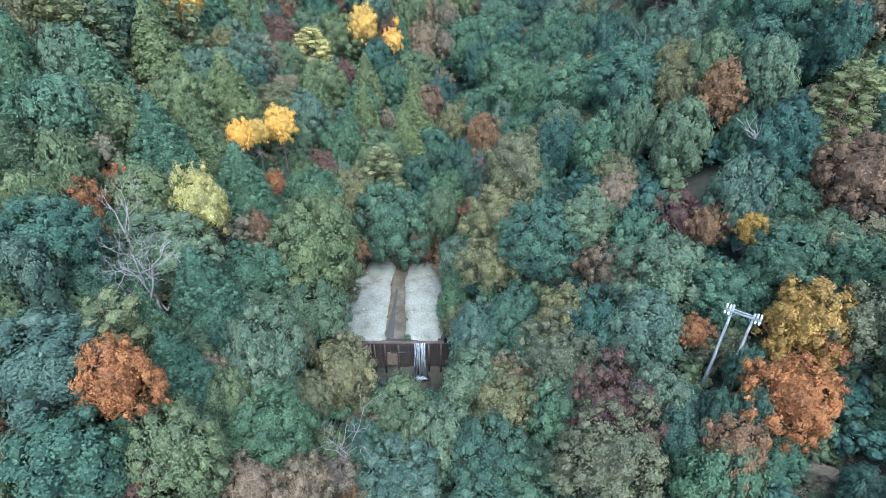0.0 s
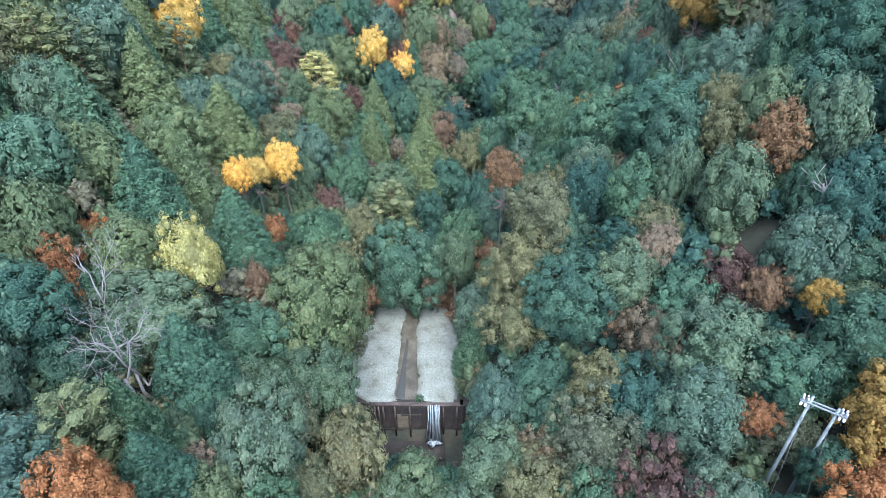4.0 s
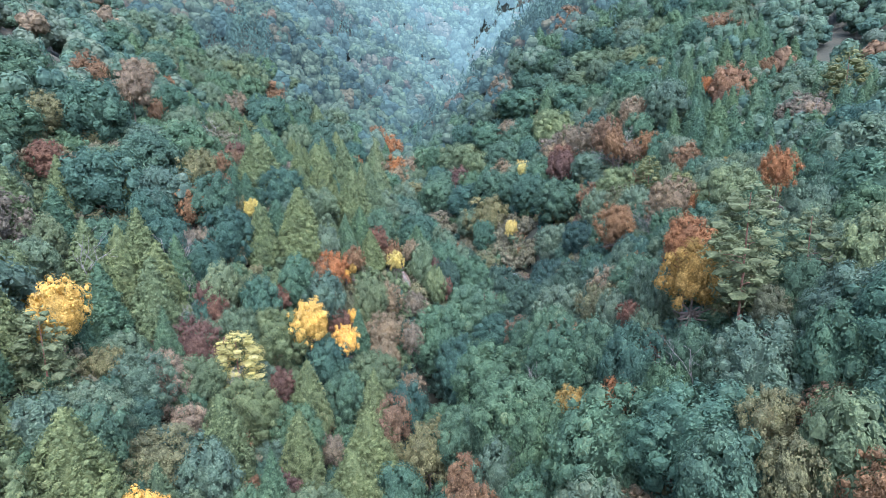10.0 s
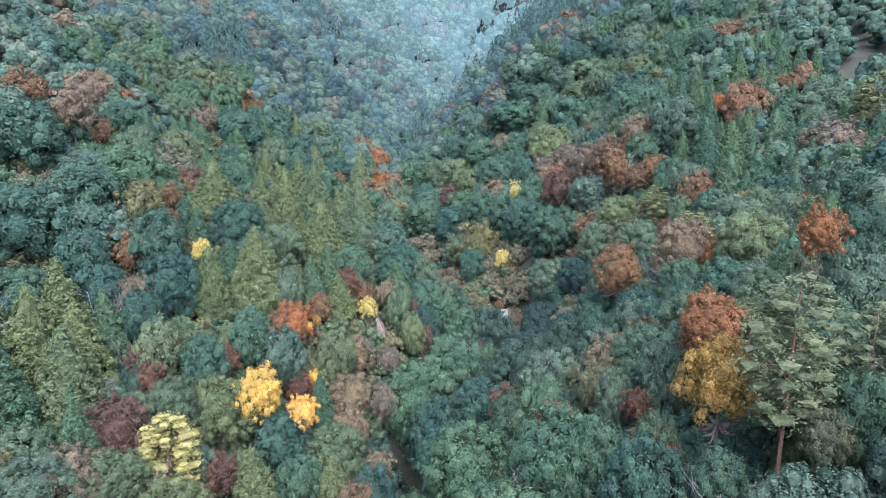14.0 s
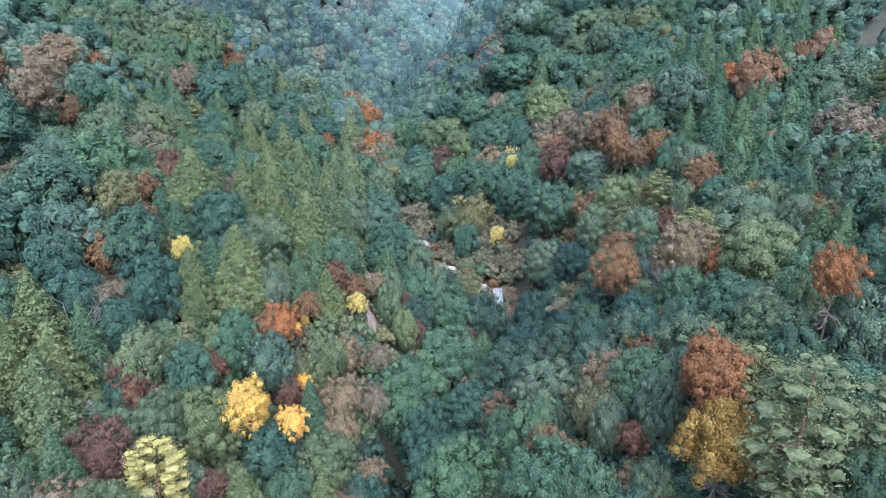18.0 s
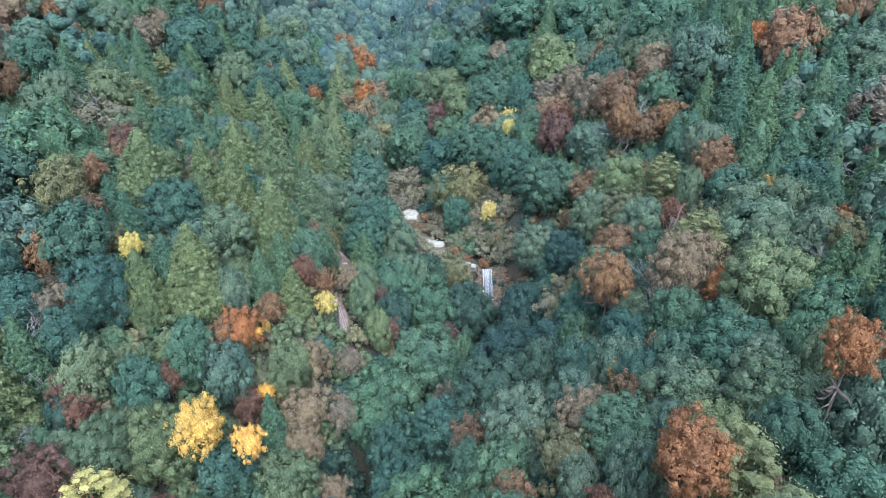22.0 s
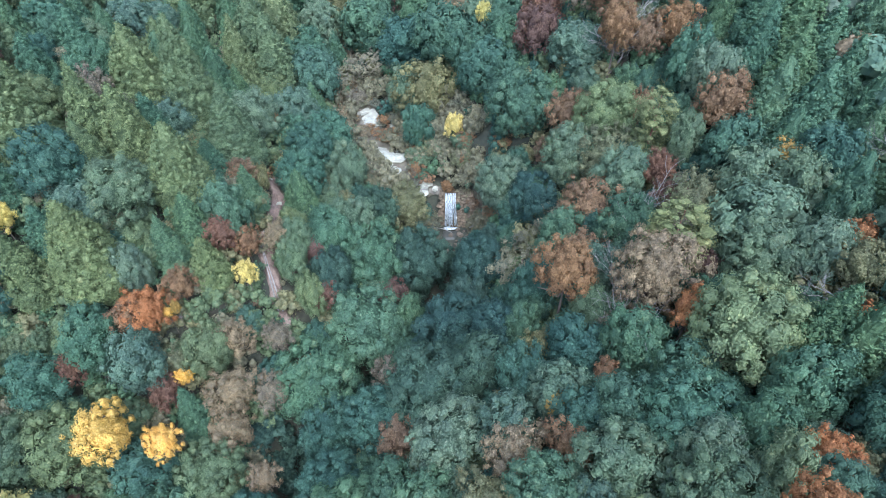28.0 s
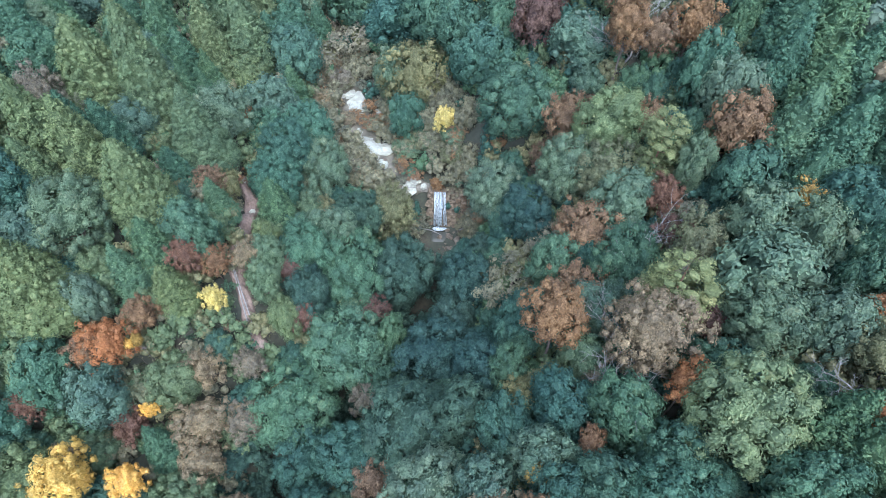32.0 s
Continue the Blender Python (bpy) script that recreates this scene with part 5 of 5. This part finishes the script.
for row in range(11):
    x = -2.1 - 0.06 * row + _r.uniform(-.5, .3)
    while x < 2.3 + 0.06 * row + 0.5 * (row % 3):
        w = _r.uniform(0.35, 1.1)
        if _r.uniform() < 0.95:
            p = part("stone_block", _blocks[_r.integers(5)], weir)
            p.matrix_basis = pose(x + w / 2, 0.25 * row + _r.uniform(-.13, .13) + 0.03 * x * x, 0.2 + 0.455 * row + _r.uniform(-.05, .05), _r.uniform(-12, 12), _r.uniform(-9, 9), _r.uniform(-14, 14)) @ Matrix.Diagonal((w, 1.3, _r.uniform(0.4, 0.62), 1))
        x += w
curtain("waterfall", "white veil of water falling down the stone weir", 1.9, 4.8, 3.2, pose(23.5, 146.4, 15.35), 11, 9)
bank("plunge_pool", "dark pool at the foot of the upper fall", [140.5, 141.5, 142.6, 143.4], [22.2, 21.8, 21.8, 22.2], [24.4, 24.8, 25.0, 24.8], 10.25, 0.2, WATER, "pool", kind="structure")
bank("upper_bed", "brown gravel bed above the stone weir", [147.6, 149, 153, 157, 162, 170], [19.5, 16.0, 12.0, 8.0, 5.5, 4.5], [26.0, 21.5, 18.0, 14.5, 12.0, 10.0],
     15, 0.2, BROWN_BED, "stream bed", kind="structure", slope=[14.7, 15.3, 16.3, 17.0, 18.0, 19.7])
WHITE_SAND = surface("white_river_sand", [(0.28, (0.12, 0.115, 0.09)), (0.42, (0.24, 0.25, 0.21)), (0.7, (0.35, 0.37, 0.315))], 0.5, 0.95, 0.5, 12)
for y0, y1, left, right, z in ((163.4, 167.2, (8.0, 8.0, 8.6), (10.2, 10.6, 9.8), 18.7), (154.2, 158.6, (12.6, 9.6, 9.4), (14.4, 14.2, 11.0), 17.0), (156.8, 160.6, (9.0, 9.2, 9.6), (11.6, 10.6, 10.4), 17.3), (151.2, 153.2, (13.2, 13.4, 13.6), (15.2, 15.4, 15.0), 16.2)):
    bank("sand_bar", "white river sand bar in the brushy upper stream bed", [y0, (y0 + y1) / 2, y1], left, right, z, 0.45, WHITE_SAND, "sand bar", ragged=0.9)
for x, y, s in ((14.0, 155.0, 3.4), (12.4, 155.6, 2.6), (10.6, 156.4, 2.6), (9.0, 157.4, 2.8), (7.4, 158.6, 2.0), (14.4, 152.6, 1.8), (13.0, 151.2, 1.4), (7.6, 155.0, 1.6),
                (8.4, 166.0, 3.4), (9.6, 164.6, 2.2), (7.4, 167.6, 2.0), (13.6, 163.4, 1.6), (14.6, 166.0, 1.6), (18.6, 147.8, 2.0), (17.2, 147.6, 2.2), (16.2, 148.6, 1.6), (19.6, 148.8, 1.4),
                (18.0, 164.5, 1.6), (17.0, 166.5, 1.8), (15.6, 160.6, 1.2)):
    stone(PALES, "pale_rock", "pale granite slab in the upper stream bed", x, y, float(ground_z(x, y)) + 0.3, s * 1.3, "pale rocks above the weir", 0.22)
    for _ in range(4):
        a, b = x + _r.normal() * s * 0.7, y + _r.normal() * s * 0.7
        stone(PALES if _r.uniform() < 0.6 else STONES, "bed_stone", "weathered stone in the upper stream bed", a, b, float(ground_z(a, b)) + 0.3, _r.uniform(0.4, 1.3), "stones above the weir", 0.5)
for k in range(34):
    x, y = 25.4 + _r.normal() * 2.0, 139.8 + _r.normal() * 1.8
    stone(STONES, "boulder", "grey-brown boulder fallen below the stone weir", x, y, float(ground_z(x, y)) + 0.15, _r.uniform(0.4, 1.2), "boulders below the weir")
for x0, y0, z0, x1, y1, z1 in ((15.4, 146.6, 15.6, 20.0, 147.4, 15.8), (20.6, 142.6, 11.4, 23.6, 141.4, 11.3), (26.5, 141.5, 12.2, 30.0, 142.5, 13.2)):
    me = pipe_mesh("driftwood", [(x0, y0, z0), ((x0 + x1) / 2, (y0 + y1) / 2 + .2, (z0 + z1) / 2 + 0.1), (x1, y1, z1)], [0.09, 0.08, 0.05], DEAD_BARK, 6)
    tagged(new("driftwood", me), "bleached driftwood log caught by the weir", "driftwood")
for k in range(120):
    y = _r.uniform(146, 190)
    side = -1 if k % 2 else 1
    x = float(stream_x(y)) + side * _r.uniform(3.0, 10.5) + (2 if y > 160 else 0)
    r = _r.uniform(1.0, 2.1)
    plant(("olive", "tan", "olive", "brush", "rust", "tan", "pale", "tan")[k % 8], x, y, float(ground_z(x, y)) + r * 1.5, r)
for x, y in ((11.6, 160.4), (10.2, 161.4), (12.8, 159.4), (9.0, 162.4), (16.5, 158.0), (17.5, 154.0), (13.0, 161.5), (11.0, 153.4), (17.6, 151.0)):
    plant("redbrush", x, y, float(ground_z(x, y)) + 1.3, 1.2)


for k in range(150):
    a, b, c = BRUSHY[int(_r.integers(len(BRUSHY)))]
    x, y = a + _r.normal() * c * 0.55, b + _r.normal() * c * 0.55
    if min(math.hypot(x - p, (y - q) / 1.4) for p, q in ((9.2, 165.3), (11.6, 157), (14.2, 152.2), (23.6, 142.6), (23.6, 146.5))) < 2.1:
        continue
    r = _r.uniform(0.9, 1.7)
    plant(("brush", "brush", "redbrush", "brush", "shrub")[k % 5], x, y, float(ground_z(x, y)) + r * 1.35, r)
for x, y, r in ((20.4, 142.6, 1.3), (20.8, 144.4, 1.2), (27.0, 143.2, 1.2), (27.4, 145, 1.3), (26.8, 147, 1.2), (28, 141.4, 1.3), (20.2, 146.2, 1.1)):
    plant("brush", x, y, float(ground_z(x, y)) + r * 1.5, r)


# ---- bare slips on the slope ----
def slip(name, label, line, widths, material, lift=0.35):
    """A patch of bare ground down the slope, ragged at its edges."""
    pts = np.array(line, float)
    s = np.linspace(0, len(pts) - 1, len(pts) * 7)
    verts, n = [], 21
    for t in s:
        cx, cy = np.interp(t, range(len(pts)), pts[:, 0]), np.interp(t, range(len(pts)), pts[:, 1])
        w = np.interp(t, range(len(pts)), widths) * (1 + 0.35 * noise.noise((t * 2.1, 0, 4)))
        for u in np.linspace(-1, 1, n):
            x, y = cx + u * w, cy + 0.25 * u
            end = min(t, len(pts) - 1 - t, 0.6) / 0.6
            z = float(ground_z(x, y)) + lift * (1 - abs(u) ** 4) * end - 1.2 * (abs(u) ** 7) - 1.0 * (1 - end)
            z += 0.9 * noise.noise((x * 0.6, y * 0.6, 2)) + 0.4 * abs(noise.noise((x * 1.7, y * 1.7, 6))) + 0.1 * noise.noise((x * 4, y * 4, 8))
            verts.append((x, y, z))
    f = [(i * n + j, i * n + j + 1, (i + 1) * n + j + 1, (i + 1) * n + j) for i in range(len(s) - 1) for j in range(n - 1)]
    return tagged(new(name, mesh_of(name, verts, f, material)), label, "bare slope", kind="structure")


SLIP = surface("slip_earth", [(0.3, (0.09, 0.065, 0.05)), (0.55, (0.17, 0.125, 0.10)), (0.75, (0.30, 0.24, 0.20))], 0.6, 0.95, 0.8)
slip("bare_slip", "reddish bare slip of earth and rock down the wooded slope", [(-4.6, 143), (-3.0, 140), (-1.6, 137), (-1.6, 133.5), (-2.2, 130), (-1.8, 127), (-0.6, 124), (0.2, 121), (1.6, 118.4), (2.4, 116.5)],
     [0.9, 1.4, 1.3, 1.0, 1.2, 1.5, 1.0, 1.0, 1.2, 0.8], SLIP, 0.8)
slip("rock_outcrop", "pale bare rock outcrop among oaks on the slope", [(-39, 116.4), (-37.5, 117.6), (-35.8, 118.6), (-34.2, 119.6), (-33.4, 120.6)], [1.2, 1.8, 2.2, 1.6, 0.8], ROCK, 1.0)
for k in range(22):
    y = _r.uniform(118, 142)
    x = float(np.interp(y, [116, 121, 124, 127, 130, 137, 143], [2.4, 0.2, -0.6, -1.8, -2.2, -1.6, -4.6])) + _r.uniform(-1.3, 1.3)
    stone(PALES if k % 2 else STONES, "slip_stone", "loose stone lying on the bare slip", x, y, float(ground_z(x, y)) + 0.85, _r.uniform(0.3, 0.9), "stones on the slip")
for k in range(26):
    y = _r.uniform(116.5, 143)
    x = float(np.interp(y, [116, 121, 124, 127, 130, 137, 143], [2.4, 0.2, -0.6, -1.8, -2.2, -1.6, -4.6])) + (1 if k % 2 else -1) * _r.uniform(1.0, 2.4)
    r = _r.uniform(0.5, 1.1)
    plant(("brush", "redbrush", "shrub")[k % 3], x, y, float(ground_z(x, y)) + 0.5 + r * 1.5, r)
for a, b in (((-2.3, 127.2), (0.5, 119.6)), ((-1.7, 126.0), (1.0, 119.8)), ((-2.0, 131.8), (-0.5, 129.4))):
    za, zb = float(ground_z(*a)) + 1.6, float(ground_z(*b)) + 1.5
    me = pipe_mesh("fallen_log", [(*a, za), ((a[0] + b[0]) / 2, (a[1] + b[1]) / 2, (za + zb) / 2 + 0.2), (*b, zb)], [0.05, 0.07, 0.10], DEAD_BARK, 7)
    tagged(new("fallen_log", me), "bleached fallen log lying down the bare slip", "log")


slip("rock_face", "brown rock face beside the upper fall", [(28.6, 139.5), (28.9, 142), (29.2, 144.5), (29.4, 147)], [1.0, 1.7, 1.8, 1.0], ROCK, 1.0)
slip("rock_face", "grey-brown rock bank on the near side of the fall", [(18.8, 143.0), (18.6, 145.0), (17.8, 147.0), (16.4, 148.4)], [0.7, 1.1, 1.2, 0.8], ROCK, 0.7)


# ---- poles ----
def insulator():
    v, f = tube([(0, 0, 0), (0, 0, .08), (0, 0, .09), (0, 0, .16), (0, 0, .17), (0, 0, .25), (0, 0, .26), (0, 0, .34)], [.03, .03, .09, .07, .09, .07, .08, .03], 8)
    return mesh_of("insulator", v, f, CERAMIC, True)


INSULATOR = insulator()
twin = tagged(new("power_pole"), "pale steel twin-leg power pole with crossarms and insulators", "utility pole")
LEGS = ((22.12, 31.45, 14.8), (23.36, 30.60, 14.65))
twin.location = (22.74, 31.0, float(ground_z(22.74, 31.0)))
for x, y, top in LEGS:
    g = float(ground_z(x, y)) - 0.4
    p = part("leg", pipe_mesh("leg", [(0, 0, g - top), (0, 0, (g - top) * 0.62), (0, 0, (g - top) * 0.6), (0, 0, 0)], [0.145, 0.13, 0.115, 0.09], STEEL, 12), twin)
    p.location = (x - 22.74, y - 31.0, top - twin.location.z)
_way = math.degrees(math.atan2(30.60 - 31.45, 23.36 - 22.12))
for dz, dy in ((-0.45, -0.14), (-0.45, 0.14)):
    p = part("crossarm", box_mesh("crossarm", (2.6, 0.09, 0.11), STEEL, 0.01), twin)
    p.matrix_basis = pose(0, 0, 14.72 - twin.location.z + dz, 0, 0, _way) @ pose(0, dy * 1.1, 0)
for dx in (-0.62, 0.62):
    for s in (-1, 1):
        p = part("brace", pipe_mesh("brace", [(0, 0, 0), (s * 0.34, 0, 0.75)], [0.03, 0.03], STEEL, 6), twin)
        p.matrix_basis = pose(0, 0, 13.5 - twin.location.z, 0, 0, _way) @ pose(dx * 1.21, 0, 0)
for dx in (-1.2, -0.95, 0.95, 1.2):
    for dy in (-0.15, 0.15):
        p = part("insulator", INSULATOR, twin, "white ceramic insulator")
        p.matrix_basis = pose(0, 0, 14.32 - twin.location.z, 0, 0, _way) @ pose(dx, dy, 0)
        p = part("insulator", INSULATOR, twin, "white ceramic insulator")
        p.matrix_basis = pose(0, 0, 14.20 - twin.location.z, 0, 0, _way) @ pose(dx, dy, 0, 180)
for (x, y, top), (gx, gy) in zip(LEGS, ((20.4, 28.2), (21.6, 26.2))):
    gz = float(ground_z(gx, gy))
    p = part("guy_wire", pipe_mesh("guy_wire", [(x - 22.74, y - 31, 13.2 - twin.location.z), (gx - 22.74, gy - 31, gz - twin.location.z)], [0.02, 0.02], IRON, 5), twin)
    mid = 0.32
    q = part("guy_insulator", mesh_of("guy_insulator", ICO1[0] * 0.1, ICO1[1], CERAMIC, True), twin, "small white guy insulator")
    q.location = (gx + (x - gx) * mid - 22.74, gy + (y - gy) * mid - 31, gz + (13.2 - gz) * mid - twin.location.z)
lone = tagged(new("power_pole"), "single pale steel power pole in a dark clearing", "utility pole")
lone.location = (37.2, 54.6, float(ground_z(37.2, 54.6)) - 0.3)
part("pole", pipe_mesh("pole", [(0, 0, 0), (0, 0, 7), (0, 0, 13)], [0.15, 0.13, 0.10], STEEL, 12), lone)
p = part("crossarm", box_mesh("crossarm", (1.9, 0.09, 0.11), STEEL, 0.01), lone)
p.location = (0, 0.14, 12.4)
for dx in (-0.85, 0.0, 0.85):
    part("insulator", INSULATOR, lone, "white ceramic insulator").location = (dx, 0.14, 12.45)

# ---- track and wall by the poles ----
slip("track", "narrow dirt track with dry grass verges below the poles", [(26.6, 24.6), (27.8, 23.6), (29.4, 22.6), (31.2, 21.7), (34, 20.4)], [0.4, 0.5, 0.6, 0.5, 0.5], DIRT, 0.5)
slip("track", "dry grassy path joining the dirt track", [(29.0, 22.8), (29.9, 25.4), (30.8, 27.8), (31.4, 30.0)], [0.4, 0.4, 0.35, 0.3], DIRT, 0.5)
wall = tagged(new("retaining_wall"), "low grey rubble-stone retaining wall beside the track", "stone wall")
wall.matrix_basis = pose(25.4, 24.2, float(ground_z(25.4, 24.2)) + 1.0, 0, 0, -24) @ Matrix.Diagonal((0.8, 0.9, 1.0, 1))
GREY = surface("grey_wall_stone", [(0.3, (0.13, 0.13, 0.125)), (0.6, (0.21, 0.215, 0.20)), (0.8, (0.30, 0.30, 0.28))], 1.0, 0.9, 0.5)
_greys = []
for k in range(4):
    bm = bmesh.new()
    box(bm, (1, 1, 1), Matrix(), 0.07)
    r2 = np.random.default_rng(20 + k)
    for v in bm.verts:
        v.co += Vector(r2.normal(size=3) * 0.035)
    _greys.append(bm_mesh("stone_block", bm, GREY))
for row in range(4):
    for k in range(8):
        p = part("stone_block", _greys[_r.integers(4)], wall)
        p.matrix_basis = pose(-1.5 + 0.42 * k + 0.2 * (row % 2), 0.22 * row, 0.1 + 0.28 * row, _r.uniform(-4, 4), 0, _r.uniform(-4, 4)) @ Matrix.Diagonal((0.44, 0.5, 0.3, 1))
p = part("slab", box_mesh("slab", (3.0, 0.6, 0.12), GREY, 0.03), wall, "flat grey coping slab")
p.location = (0.1, 1.0, 1.28)


# ---- leafless and dead trees ----
def bare_model(seed, spread, first, thick, levels=4):
    """A leafless tree of about unit height: its trunk, and each main branch with its twigs."""
    r = np.random.default_rng(seed)
    stores = [([], [])]

    def add(store, pts, radii, sides, link):
        v, f = tube(pts, radii, sides)
        at = len(store[0])
        store[0].extend(v.tolist())
        store[1].extend(tuple(i + at for i in q) for q in f)
        if link is not None:
            store[1].append((link, at, at + 1))
        return len(store[0]) - 1

    def grow(store, p, d, length, rad, level, link):
        q = p + d * length * 0.5 + r.normal(size=3) * length * 0.07
        e = q + unit(d + r.normal(size=3) * 0.2) * length * 0.5
        last = add(store, [p, q, e], [rad, rad * 0.8, rad * 0.6], 6 if level < 2 else 4, link)
        if level < levels:
            for _ in range(3):
                nd = unit(d + r.normal(size=3) * spread + (0, 0, 0.15))
                own = store
                if level == 0:
                    own = ([], [])
                    stores.append(own)
                grow(own, p + (e - p) * r.uniform(0.55, 1.0), nd, length * r.uniform(0.5, 0.8), rad * 0.55, level + 1, None if level == 0 else last)

    grow(stores[0], np.zeros(3), np.array([0.05, 0, 1.0]), first, thick, 0, None)
    return [mesh_of("branch" if k else "trunk", v, f, DEAD_BARK, True) for k, (v, f) in enumerate(stores)]


BARES = {"spreading": [bare_model(3, 0.55, 0.42, 0.014, 5), bare_model(4, 0.6, 0.40, 0.013, 5)], "snag": [bare_model(8, 0.5, 0.5, 0.012, 2), bare_model(9, 0.65, 0.45, 0.011, 3), bare_model(12, 0.55, 0.55, 0.010, 3)]}


def dead(style, x, y, height, spin, label, tilt=0.0, sink=0.3):
    meshes = BARES[style][int(abs(x) * 10) % len(BARES[style])]
    ob = tagged(new("dead_tree"), label, "dead tree", "leafless trees of the valley")
    size = height * 0.9
    ob.matrix_basis = pose(x, y, float(ground_z(x, y)) - sink, tilt, 0, spin) @ Matrix.Diagonal((size, size, size, 1))
    for k, me in enumerate(meshes):
        part("branch" if k else "trunk", me, ob)


GREY_BARE = "leafless grey tree with fine pale twigs"
SNAG = "bleached dead snag standing among oaks"
dead("spreading", -25.0, 34.5, 13.0, 30, GREY_BARE)
dead("spreading", -26.6, 37.5, 13.5, 140, GREY_BARE)
dead("spreading", -23.6, 36.5, 13.0, 250, GREY_BARE)
dead("snag", -8.6, 26.6, 11.0, 0, SNAG)
dead("snag", -9.4, 27.4, 10.0, 80, SNAG)
dead("snag", 28.2, 47.2, 11.0, 40, SNAG)
dead("spreading", 37.0, 38.0, 11.0, 70, GREY_BARE)
dead("snag", 18.3, 73.4, 14.0, 10, SNAG)
dead("snag", 26.0, 72.6, 11.0, 200, SNAG)
dead("snag", 14.0, 85.5, 12.0, 20, SNAG)
dead("snag", -40.4, 95.2, 13.0, 60, SNAG)
dead("snag", -33.2, 108.2, 12.0, 130, SNAG)
dead("snag", -32.8, 106.3, 10.5, 280, SNAG)
dead("snag", 40.0, 105.0, 12.5, 90, SNAG)
dead("snag", 39.4, 106.8, 12.0, 160, SNAG, 12)
dead("spreading", 43.0, 113.5, 11.0, 10, GREY_BARE)
dead("snag", 40.4, 113.0, 10.5, 210, SNAG, 15)
dead("snag", 44.6, 121.0, 12.0, 0, SNAG)
dead("snag", 43.6, 122.0, 11.5, 50, SNAG)
dead("spreading", 46.0, 147.0, 13.0, 20, GREY_BARE)
dead("spreading", 68.0, 114.5, 12.0, 120, GREY_BARE)
dead("spreading", 66.0, 117.0, 11.0, 10, GREY_BARE)
dead("spreading", -38.0, 143.0, 12.0, 200, GREY_BARE)
dead("spreading", 40.0, 75.0, 11.0, 300, GREY_BARE, 20)
dead("spreading", 41.5, 77.5, 11.0, 30, GREY_BARE, 15)
dead("spreading", 55.0, 104.0, 12.0, 30, GREY_BARE)
dead("snag", 85.0, 184.0, 16.0, 30, SNAG)
dead("snag", 97.0, 195.0, 16.0, 80, SNAG)
dead("snag", 16.5, 232.0, 17.0, 80, SNAG)
dead("spreading", -23.0, 90.0, 9.5, 80, GREY_BARE)
dead("spreading", -33.5, 99.0, 9.5, 180, GREY_BARE)
